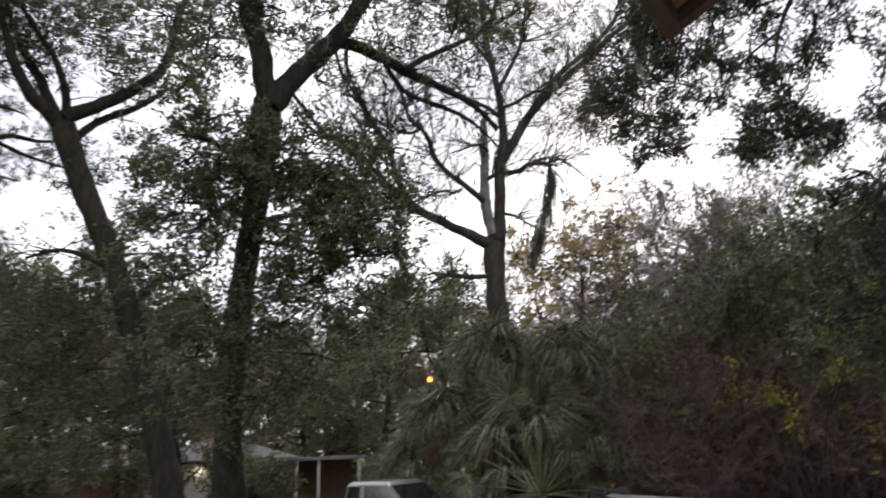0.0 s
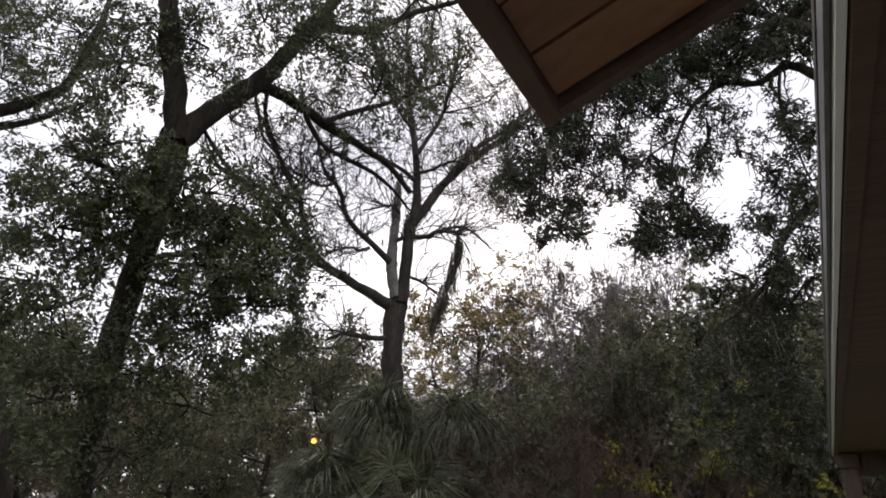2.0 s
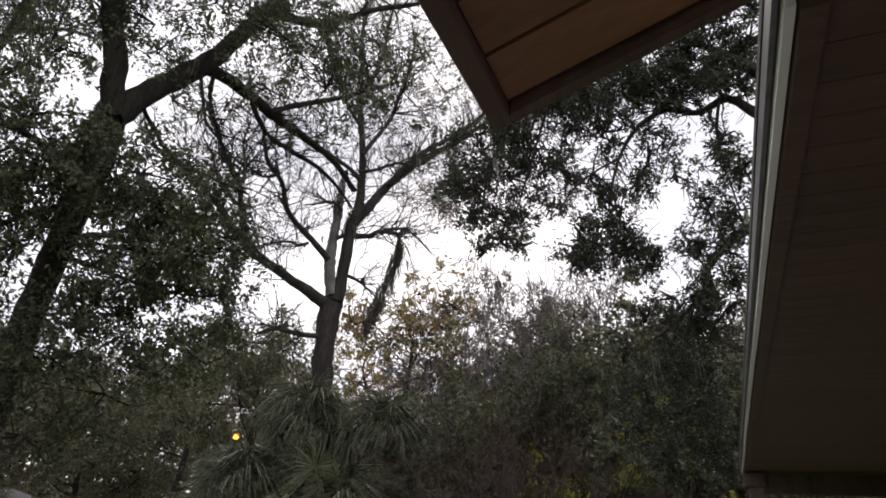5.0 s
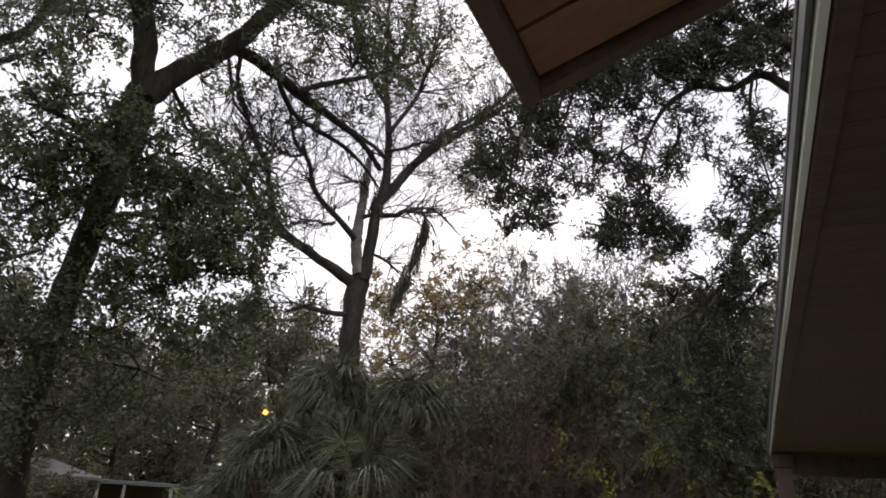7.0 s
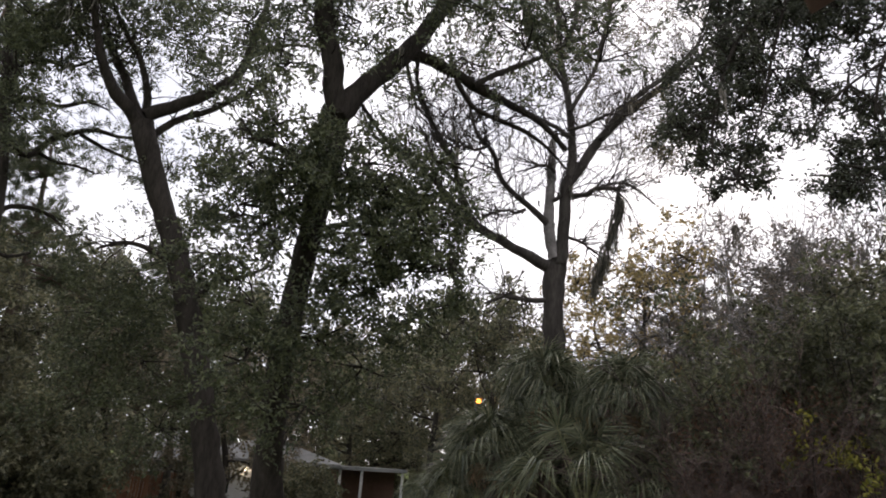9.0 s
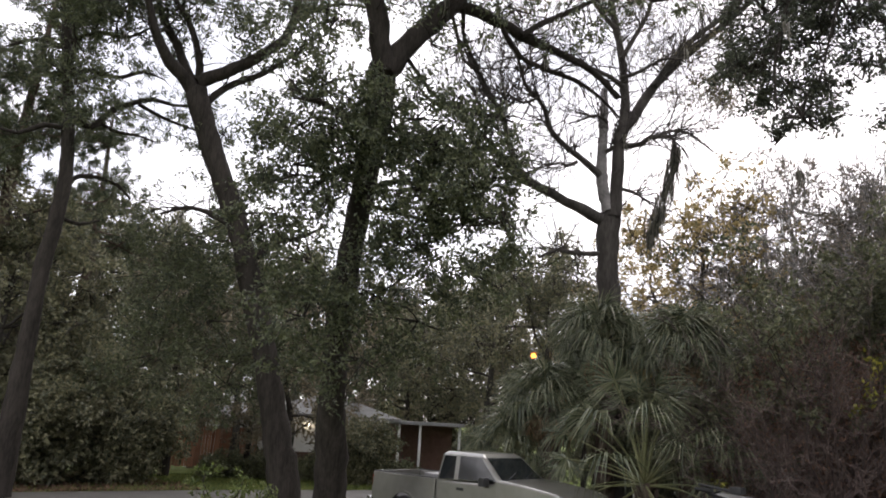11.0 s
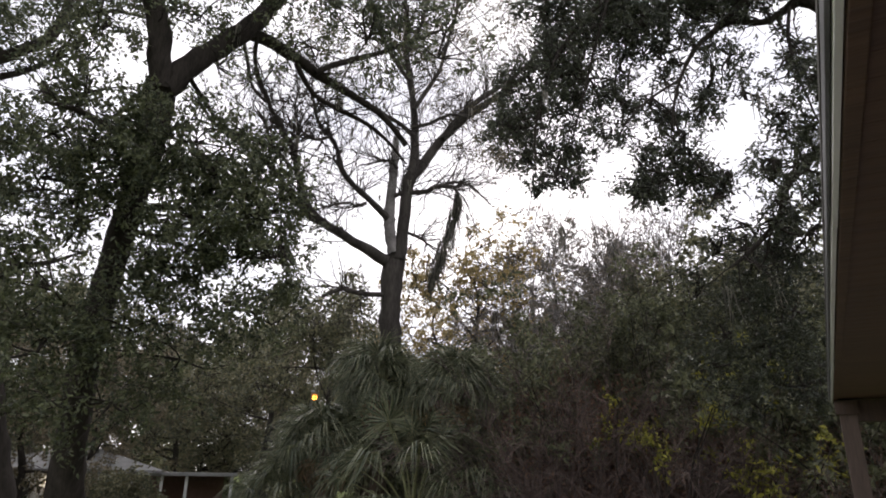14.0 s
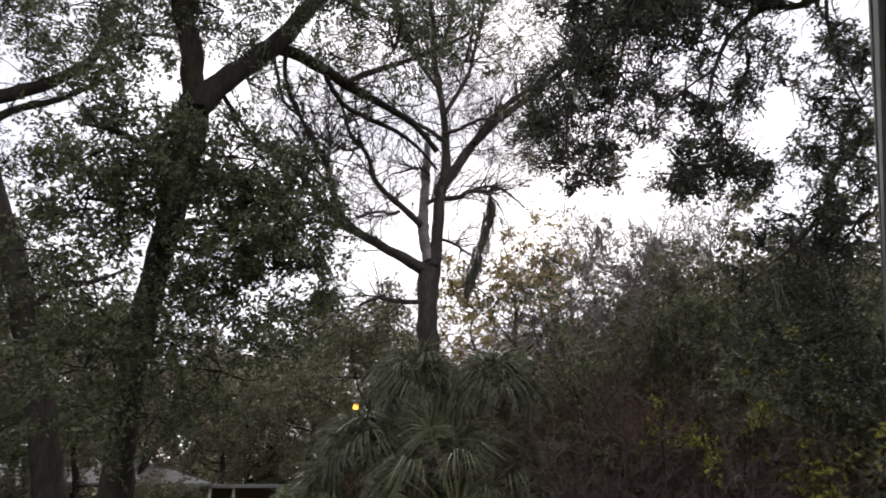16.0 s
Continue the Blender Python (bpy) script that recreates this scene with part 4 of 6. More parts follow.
right_oak_clumps += [(-0.62, 8.96, 6.27, 0.26, 0.24, 1.00),
    (-0.31, 9.63, 6.42, 0.27, 0.27, 0.90),
    (-0.59, 9.30, 5.88, 0.26, 0.24, 1.00),
    (-0.25, 9.01, 5.59, 0.21, 0.28, 1.00),
    (-0.71, 9.59, 5.69, 0.22, 0.17, 0.80),
    (-0.02, 9.84, 8.48, 0.33, 0.33, 0.80),
    (0.10, 9.11, 7.47, 0.18, 0.45, 0.80),
    (-0.69, 9.56, 9.36, 0.36, 0.30, 0.80),
    (-0.28, 9.22, 9.22, 0.32, 0.27, 0.80),
    (-1.30, 9.65, 9.89, 0.54, 0.38, 1.10),
    (-0.83, 9.65, 10.17, 0.54, 0.37, 1.20),
    (-1.81, 9.07, 9.95, 0.53, 0.37, 1.20),
    (-2.67, 9.54, 10.08, 0.57, 0.41, 1.20),
    (0.09, 9.56, 9.47, 0.33, 0.33, 0.90)]
right_oak_clumps += [(-3.42, 9.20, 8.70, 0.45, 0.45, 1.00),
    (-3.23, 9.85, 10.10, 0.93, 0.52, 1.50),
    (-3.82, 9.25, 10.15, 0.56, 0.46, 1.20),
    (-2.35, 9.98, 9.98, 0.55, 0.45, 1.40),
    (-1.50, 10.22, 10.13, 0.55, 0.35, 1.20),
    (-0.48, 9.48, 9.60, 0.53, 0.35, 1.20),
    (0.36, 10.18, 10.03, 0.55, 0.41, 1.20),
    (-3.71, 9.25, 9.08, 0.44, 0.39, 1.30),
    (-2.13, 9.44, 7.96, 0.44, 0.44, 0.60),
    (-1.86, 9.14, 8.51, 0.43, 0.39, 1.00),
    (-2.55, 9.59, 6.54, 0.44, 0.29, 0.90),
    (-2.07, 9.26, 6.54, 0.37, 0.30, 1.00),
    (-2.70, 9.74, 10.38, 0.83, 0.46, 1.30),
    (-1.52, 9.30, 9.31, 0.64, 0.40, 1.30)]
right_oak_clumps += [(-3.41, 9.25, 10.55, 0.66, 0.42, 1.00)]
right_oak_clumps += [(-1.09, 10.53, 5.43, 0.52, 0.36, 1.20),
    (-0.54, 11.07, 5.55, 0.40, 0.48, 1.20),
    (-1.33, 10.51, 4.83, 0.55, 0.36, 1.10),
    (-0.69, 10.91, 4.67, 0.47, 0.47, 1.20),
    (-1.68, 10.92, 4.43, 0.48, 0.33, 0.90),
    (-1.08, 10.58, 3.97, 0.45, 0.39, 1.10),
    (-0.69, 10.63, 3.55, 0.32, 0.44, 1.10),
    (-1.95, 10.49, 5.09, 0.35, 0.25, 0.80),
    (-1.87, 10.29, 3.82, 0.41, 0.33, 0.80),
    (-1.47, 10.63, 3.40, 0.41, 0.33, 0.90)]
right_oak_clumps += [(0.15, 9.46, 10.52, 0.46, 0.35, 1.20),
    (0.36, 9.86, 10.22, 0.35, 0.35, 1.10),
    (-0.45, 9.45, 10.05, 0.46, 0.31, 1.00),
    (0.42, 9.39, 10.86, 0.46, 0.35, 1.20),
    (-0.08, 9.54, 9.57, 0.34, 0.26, 0.90),
    (-1.06, 9.47, 9.59, 0.47, 0.31, 1.10),
    (0.27, 9.70, 9.35, 0.26, 0.34, 0.90),
    (-0.26, 9.40, 10.76, 0.47, 0.31, 1.20),
    (-4.09, 9.25, 8.13, 0.45, 0.42, 1.00),
    (-4.18, 9.20, 7.33, 0.34, 0.39, 0.90),
    (-3.49, 8.90, 6.66, 0.32, 0.24, 0.90)]
bare_clumps += [(-8.61, 17.10, 12.35, 0.68, 0.64, 1.80),
    (-8.00, 17.09, 13.12, 0.64, 0.57, 1.50),
    (-8.73, 16.85, 13.38, 0.57, 0.48, 1.00),
    (-8.31, 17.15, 11.53, 0.41, 0.44, 1.20)]
right_oak_clumps += [(-0.67, 10.44, 6.62, 0.37, 0.33, 0.50),
    (-0.23, 10.06, 6.63, 0.23, 0.40, 0.50),
    (-0.53, 10.34, 5.99, 0.35, 0.32, 0.55),
    (-1.09, 10.46, 5.96, 0.33, 0.24, 0.44),
    (-1.88, 10.21, 6.75, 0.38, 0.29, 0.44),
    (-2.55, 10.03, 6.87, 0.33, 0.30, 0.33),
    (-0.32, 10.38, 5.70, 0.25, 0.33, 0.55),
    (-1.53, 10.31, 5.61, 0.35, 0.26, 0.44)]
def rooted(limbs):
    """The limbs with the trunk's foot let down to the ground along its lean, flaring a little."""
    clear = [p for p in limbs[0] if p[2] > 0.9]
    a, b = np.array(clear[0]), np.array(clear[1])
    way = (a - b)[:3] / (a - b)[2]
    foot = a[:3] + way * (-0.1 - a[2]) * 0.8
    knee = a[:3] + way * (0.45 - a[2]) * 0.8
    return [[(foot[0], foot[1], -0.1, a[3] * 1.3), (knee[0], knee[1], 0.45, a[3] * 1.07), *clear], *limbs[1:]]


measured_tree("live_oak", (oak_limbs[0][0][0], oak_limbs[0][0][1], 0), rooted(oak_limbs),
              oak_clumps, BARK, OAK_LEAF, "tall dark oak leaning and forking high over the lawn", 21, 160, 0.1, 0.3, twigs=12, moss=26)
measured_tree("live_oak", (left_oak_limbs[0][0][0], left_oak_limbs[0][0][1], 0), rooted(left_oak_limbs),
              left_oak_clumps, BARK, OAK_LEAF, "tall dark oak with crooked fork beside its twin trunk", 22, 160, 0.1, 0.3, twigs=12, moss=20)
bare_tree = measured_tree("bare_tree", (bare_limbs[0][0][0], bare_limbs[0][0][1], 0), rooted(bare_limbs),
              bare_clumps, PALE_BARK, SPARSE_LEAF, "half-bare grey winter tree with spreading limbs and hanging moss", 23, 80, 0.09, 0.36, twigs=24, moss=70, twig_len=1.3, bushy=5)
measured_tree("overhanging_oak", (right_oak_limbs[0][0][0], right_oak_limbs[0][0][1], 0), [[(right_oak_limbs[0][0][0], right_oak_limbs[0][0][1], -0.1, 0.6), *right_oak_limbs[0][1:]], *right_oak_limbs[1:]],
              right_oak_clumps, BARK, NEAR_LEAF, "near oak with leafy branches hanging over the yard", 24, 440, 0.07, 0.22, twigs=12, moss=10, twig_len=0.6)

stub_tube = Tubes(9)
stub_line = smooth_line([(x - bare_limbs[0][0][0], y - bare_limbs[0][0][1], z, r) for x, y, z, r in bare_stub], 0.1)
stub_tube.add(stub_line, 10, 0.1)
for k in range(5):
    end = stub_line[-1, :3] + np.array([0.03 * math.cos(k * 1.3), 0.03 * math.sin(k * 1.3), -0.1])
    stub_tube.add(np.array([(*end, 0.03), (*(end + np.array([0.02 * math.cos(k * 1.3), 0.02 * math.sin(k * 1.3), 0.2 + 0.07 * (k % 3)])), 0.008)]), 5)
stub_tube.object("broken_stem", HAZE_GREY_BARK, bare_tree, "pale broken dead stem")

# the long beard of moss
beard_rng = np.random.default_rng(5)
beard = Tubes(6)
spine = smooth_line([(-9.17, 15.98, 10.42, 0.050), (-9.13, 16.00, 10.06, 0.133), (-9.28, 15.92, 9.62, 0.132), (-9.39, 15.86, 9.00, 0.147), (-9.58, 15.76, 8.58, 0.179), (-9.70, 15.69, 8.07, 0.113), (-9.84, 15.61, 7.56, 0.032)], 0.12)
for k in range(460):
    i = int(beard_rng.integers(0, len(spine)))
    p = spine[i, :3] + beard_rng.normal(size=3) * spine[i, 3] * np.array([0.7, 0.7, 0.3])
    beard.add(beard.twig(p, np.array([-0.12, -0.06, -1.0]) + beard_rng.normal(size=3) * 0.12, beard_rng.uniform(0.25, 0.75), 0.019, 4, 0.15, 0.1), 3)
tagged(beard.object("hanging_moss", MOSS, None), "long grey beard of hanging moss on a bare twig", "moss")


# ---- woods behind ----
def woodland_tree(name, height, spread, seed, bark, leaf, label, clear=0.3, leaf_size=0.2, density=1.0, moss=0, lean=0.0, twiggy=0):
    """A grown tree: swaying trunk, rising limbs, sprays of leaves at their ends."""
    rng = np.random.default_rng(seed)
    root = thing(name, pose(0, 0, 0), label, "tree")
    tube, places, ways, ends = Tubes(seed), [], [], []
    r0 = 0.018 * height
    pts = [(0, 0, -0.15, r0 * 1.35)]
    for k in range(1, 7):
        t = k / 6
        pts.append((lean * height * t + rng.normal() * 0.03 * height * t, rng.normal() * 0.03 * height * t, height * 0.88 * t, r0 * (1 - 0.95 * t)))
    line = smooth_line(pts, 0.4)
    tube.add(line, 9, 0.05)
    for k in range(int(14 * density) + 6):
        i = int(rng.uniform(clear, 0.98) * (len(line) - 1))
        t = i / len(line)
        a = rng.uniform(0, 2 * math.pi)
        reach = spread * (1.15 - 0.75 * abs(t - 0.55)) * rng.uniform(0.55, 1.05)
        way = np.array([math.cos(a), math.sin(a), rng.uniform(0.1, 0.8)])
        b = tube.twig(line[i, :3], way, reach, max(0.02, line[i, 3] * 0.5), 6, 0.22)
        tube.add(b, 5)
        for j in (3, 5, 6):
            c = b[j, :3] + rng.normal(size=3) * 0.15 * spread
            rad = np.array([1, 1, 0.6]) * spread * rng.uniform(0.2, 0.36)
            w, d, heads, out = sprays(rng, c, rad, int(17 * density), 11, leaf_size * 2.4)
            places.append(w)
            ways.append(d)
            for h, o in list(zip(heads, out))[::4]:
                tube.add(np.vstack([np.r_[b[j, :3], 0.015], np.r_[(b[j, :3] + h) / 2 + rng.normal(size=3) * 0.1, 0.012], np.r_[h + o * 0.2, 0.006]]), 3)
            ends.append(c)
            for h in heads[: twiggy * 6]:
                tube.add(tube.twig(h, h - b[j, :3] + rng.normal(size=3) * 0.4 + [0, 0, 0.5], rng.uniform(0.6, 1.5), 0.015, 4, 0.3), 3)
    tube.object("trunk", bark, root)
    leaves("crown", np.vstack(places), np.vstack(ways), leaf_size, leaf_size * 0.52, leaf, root, rng)
    if moss:
        pick = [ends[i] for i in rng.choice(len(ends), moss)]
        moss_strands(rng, pick, rng.uniform(0.5, 1.8, moss), 12, root)
    return root


def pine_tree(name, height, seed, label):
    """A tall pine: straight reddish trunk, bent boughs in the upper half with tufts of needles."""
    rng = np.random.default_rng(seed)
    root = thing(name, pose(0, 0, 0), label, "tree")
    tube, places, ways = Tubes(seed), [], []
    line = smooth_line([(0, 0, -0.15, 0.3), (0.15, 0.1, height * 0.3, 0.25), (0.1, -0.1, height * 0.6, 0.18), (0.35, 0.1, height, 0.04)], 0.4)
    tube.add(line, 9, 0.04)
    for k in range(34):
        t = rng.uniform(0.4, 1.0) ** 0.9
        i = int(t * (len(line) - 1))
        a = rng.uniform(0, 2 * math.pi)
        b = tube.twig(line[i, :3], np.array([math.cos(a), math.sin(a), rng.uniform(-0.1, 0.5)]), (1.25 - t) * 4.6 * rng.uniform(0.5, 1.1), 0.05, 6, 0.3)
        tube.add(b, 5)
        for j in range(2, 7):
            for _ in range(3):
                tip = tube.twig(b[j, :3], b[j, :3] - b[j - 1, :3] + rng.normal(size=3) * 0.35 + [0, 0, 0.1], rng.uniform(0.3, 0.8), 0.015, 3)
                tube.add(tip, 3)
                n = 42
                w = rng.normal(size=(n, 3)) + (tip[-1, :3] - tip[-2, :3]) * 3
                places.append(np.repeat(tip[-1:, :3], n, 0) + rng.normal(size=(n, 3)) * 0.05)
                ways.append(w)
    tube.object("trunk", PINE_BARK, root)
    leaves("crown", np.vstack(places), np.vstack(ways), 0.26, 0.03, NEEDLE, root, rng)
    return root


def toward(az, d):
    """The place at a bearing, in degrees to the left of the eave's line, and a distance from the porch."""
    return -0.65 - d * math.sin(radians(az)), d * math.cos(radians(az))


WOOD_LABEL = "tall evergreen tree in the dark wood behind the street"
kinds = {
    "a": woodland_tree("woodland_tree", 13.5, 4.0, 31, PALE_BARK, FAR_LEAF, WOOD_LABEL, 0.28, 0.21, 1.0, 18),
    "b": woodland_tree("woodland_tree", 11.5, 3.8, 32, BARK, OLIVE_LEAF, "olive-green tree hung with grey moss beyond the street", 0.2, 0.2, 0.95, 30),
    "c": woodland_tree("woodland_tree", 9.0, 3.6, 33, BARK, FAR_LEAF, "rounded evergreen tree at the wood's edge", 0.12, 0.19, 1.15, 8),
    "p": pine_tree("pine_tree", 17.0, 34, "tall pine with bent boughs and tufts of needles"),
    "g": woodland_tree("golden_tree", 11.0, 2.6, 35, PALE_BARK, GOLD_LEAF, "thin winter tree with golden and fading green leaves", 0.35, 0.14, 0.85),
    "t": woodland_tree("grey_twiggy_tree", 10.0, 3.2, 36, HAZE_GREY_BARK, TWIG_LEAF, "grey twiggy tree with sparse small leaves", 0.2, 0.11, 0.56, 12, twiggy=4),
}
spots = [("a", 83, 24, 0.8), ("p", 89, 22.4, 0.95), ("a", 93, 30, 1), ("p", 84, 24, 0.95), ("b", 88, 27, 0.9), ("p", 78, 29, 0.9), ("c", 81, 25.5, 0.8), ("a", 74, 33, 0.95), ("b", 70, 30, 0.85), ("a", 65, 37, 1),
         ("p", 68, 40, 0.9), ("a", 59, 42, 1.1), ("b", 61, 26.5, 0.8), ("b", 55, 44, 1.1), ("a", 51, 46, 1.1), ("b", 46.8, 43, 1.1), ("a", 44, 34, 0.95),
         ("c", 49, 39, 1.1), ("c", 36, 29, 0.75), ("b", 35, 36, 0.9), ("g", 30, 26, 1.06), ("g", 34.5, 27, 0.7), ("c", 31, 38, 0.851), ("g", 26.5, 20, 1.02), ("t", 23, 27, 1.02),
         ("t", 21, 22, 1.08), ("t", 21.5, 19.5, 0.8), ("t", 17.5, 24, 1.19), ("t", 16, 18, 0.95), ("t", 13, 20, 1.02), ("t", 11, 22, 1.08), ("c", 8.5, 18.5, 0.84), ("a", 6, 24, 0.8), ("c", 3, 18, 0.86),
         ("b", 9, 21, 0.76), ("c", -2, 17, 0.85), ("b", -6, 20, 0.85), ("c", 99, 27, 0.9), ("a", 106, 30, 1), ("t", 19.5, 21, 1.05), ("t", 8, 19, 0.95), ("b", 115, 27, 1), ("a", -14, 22, 0.9), ("c", -24, 20, 1),
         ("b", 57, 33, 0.75), ("a", 87, 38, 1.1), ("a", 79, 40, 1.1), ("c", 80, 35, 0.85), ("a", 39.5, 25, 0.82), ("b", 42, 41, 1.05), ("b", 82.5, 33, 0.8), ("b", 64, 30, 0.7), ("c", 28, 31, 0.75), ("a", 19, 33, 0.99)]
spin = random.Random(4)
used = set()
for kind, az, d, s in spots:
    x, y = toward(az, d)
    m = pose(x, y, land(x, y) - 0.02, 0, 0, spin.uniform(0, 360)) @ Matrix.Diagonal((s, s, s * spin.uniform(0.94, 1.06), 1))
    if kind not in used:
        kinds[kind].matrix_basis = m
        used.add(kind)
    else:
        src = kinds[kind]
        keep = src.matrix_basis.copy()
        src.matrix_basis = Matrix.Identity(4)
        copy_thing(src, m)
        src.matrix_basis = keep
def leaning_pine(limbs, seed, label):
    """A pine whose trunk and boughs are given; twigs with tufts of needles grow along the boughs."""
    rng = np.random.default_rng(seed)
    a, b = np.array(limbs[0][0]), np.array(limbs[0][1])
    way = (a - b)[:3] / (a - b)[2]
    foot = a[:3] - way * a[2]
    root = thing("pine_tree", pose(foot[0], foot[1], land(foot[0], foot[1])), label, "tree")
    off = np.array([foot[0], foot[1], land(foot[0], foot[1])])
    tube, places, ways = Tubes(seed), [], []
    for k, limb in enumerate(limbs):
        rows = [(x - off[0], y - off[1], z - off[2], r) for x, y, z, r in limb]
        if k == 0:
            rows = [(0, 0, -0.15, 0.32), *rows]
        line = smooth_line(rows, 0.25)
        tube.add(line, 10 if k == 0 else 6, 0.05)
        if k == 0:
            continue
        for i in range(2, len(line)):
            for _ in range(2):
                ahead = line[i, :3] - line[i - 1, :3]
                tip = tube.twig(line[i, :3], ahead / (np.linalg.norm(ahead) + 1e-9) * 0.5 + rng.normal(size=3) * 0.6 + [0, 0, 0.15], rng.uniform(0.3, 0.9), 0.012, 4, 0.25)
                tube.add(tip, 3)
                n = 30
                places.append(np.repeat(tip[-1:, :3], n, 0) + rng.normal(size=(n, 3)) * 0.04)
                ways.append(rng.normal(size=(n, 3)) + (tip[-1, :3] - tip[-2, :3]) * 4)
    tube.object("trunk", BARK, root)
    leaves("crown", np.vstack(places), np.vstack(ways), 0.22, 0.022, NEEDLE, root, rng)
    return root


pine_limbs = []
pine_limbs.append([(-19.46, 2.99, 4.06, 0.201), (-19.47, 2.96, 5.44, 0.192), (-19.46, 3.02, 6.75, 0.182), (-19.46, 3.01, 8.10, 0.172), (-19.49, 2.80, 9.59, 0.160), (-19.54, 2.50, 11.10, 0.132), (-19.58, 2.16, 12.79, 0.104), (-19.62, 1.76, 14.66, 0.060)])
pine_limbs.append([(-19.51, 2.70, 10.04, 0.087), (-19.60, 3.23, 9.60, 0.089), (-19.72, 3.52, 9.78, 0.083), (-19.83, 3.84, 10.35, 0.085), (-19.90, 4.31, 10.79, 0.080), (-19.94, 4.90, 11.18, 0.074), (-19.95, 5.50, 11.23, 0.059), (-19.96, 6.08, 11.45, 0.034)])
pine_limbs.append([(-19.87, 4.53, 10.84, 0.064), (-19.96, 4.98, 10.78, 0.057), (-20.04, 5.45, 10.74, 0.050), (-19.96, 6.38, 10.67, 0.028)])
pine_limbs.append([(-19.46, 3.01, 7.79, 0.071), (-19.60, 3.36, 8.15, 0.066), (-19.70, 3.91, 8.28, 0.060), (-19.80, 4.38, 8.23, 0.046), (-19.91, 4.79, 7.98, 0.025)])
pine_limbs.append([(-19.49, 2.83, 9.29, 0.072), (-19.36, 2.27, 9.19, 0.063), (-19.22, 1.76, 8.72, 0.047), (-19.06, 1.21, 8.68, 0.026)])
pine_limbs.append([(-19.53, 2.57, 10.80, 0.073), (-19.60, 3.08, 11.23, 0.068), (-19.63, 3.76, 11.29, 0.062), (-19.64, 4.41, 11.77, 0.048), (-19.64, 5.02, 11.78, 0.026)])
pine_limbs.append([(-19.55, 2.40, 11.55, 0.074), (-19.87, 1.79, 11.71, 0.058), (-20.17, 1.19, 11.37, 0.029)])
pine_limbs.append([(-19.55, 2.39, 11.71, 0.066), (-19.30, 2.97, 12.24, 0.060), (-19.00, 3.69, 12.30, 0.046), (-18.70, 4.24, 12.81, 0.025)])
pine_limbs.append([(-19.76, 3.62, 9.87, 0.053), (-19.80, 4.07, 9.77, 0.047), (-19.81, 4.63, 9.86, 0.040), (-19.81, 5.15, 9.83, 0.024)])
pine_limbs.append([(-19.45, 3.05, 6.90, 0.056), (-19.66, 3.60, 6.86, 0.051), (-19.86, 4.11, 7.14, 0.030)])
leaning_pine(pine_limbs, 37, "leaning pine with crooked boughs and open tufts of needles")
for o in list(scene.collection.objects):
    if o.parent is None and o.name.split(".")[0] in ("woodland_tree", "pine_tree", "grey_twiggy_tree", "golden_tree"):
        tagged(o, group=o.name.split(".")[0] + "s of the wood")

# the closed wood far behind
p, w = [], []
for k in range(520):
    az, d = rng.uniform(-40, 130), rng.uniform(52, 80)
    x, y = toward(az, d)
    a, b, _, _ = sprays(rng, (x, y, rng.uniform(0.5, 9.5)), np.array([3.0, 3.0, 2.2]), 12, 9, 1.0)
    p.append(a)
    w.append(b)
tagged(leaves("far_woods", np.vstack(p), np.vstack(w), 0.75, 0.42, FAR_LEAF, None, rng), "dark closed woods in the distance", "woods", kind="stuff")


# ---- shrubs ----
def shrub(name, x, y, height, spread, seed, leaf, label, leaf_size=0.12, density=1.0, low=0.1, mat=None):
    """A many-stemmed bush: stems from one base, sprays of leaves along them."""
    rng = np.random.default_rng(seed)
    root = thing(name, pose(x, y, land(x, y)), label, "shrub")
    tube, places, ways = Tubes(seed), [], []
    for k in range(int(16 * density) + 5):
        a = rng.uniform(0, 2 * math.pi)
        b = tube.twig(np.array([0.12 * math.cos(a), 0.12 * math.sin(a), -0.05]), np.array([math.cos(a) * spread / height, math.sin(a) * spread / height, 1.0]),
                      height * rng.uniform(0.6, 1.05), 0.03, 7, 0.22)
        tube.add(b, 5)
        for j in range(2, 8):
            if b[j, 2] < low * height:
                continue
            side = tube.twig(b[j, :3], rng.normal(size=3) + [0, 0, 0.3], spread * rng.uniform(0.2, 0.5), 0.012, 4)
            tube.add(side, 3)
            w, d, _, _ = sprays(rng, side[-1, :3], np.array([1, 1, 0.8]) * spread * 0.22, int(10 * density) + 2, 10, leaf_size * 2.6)
            places.append(w)
            ways.append(d)
    tagged(tube.object("brushwood", mat or BARK, root), kind="stuff")
    leaves("foliage", np.vstack(places), np.vstack(ways), leaf_size, leaf_size * 0.5, leaf, root, rng)
    return root


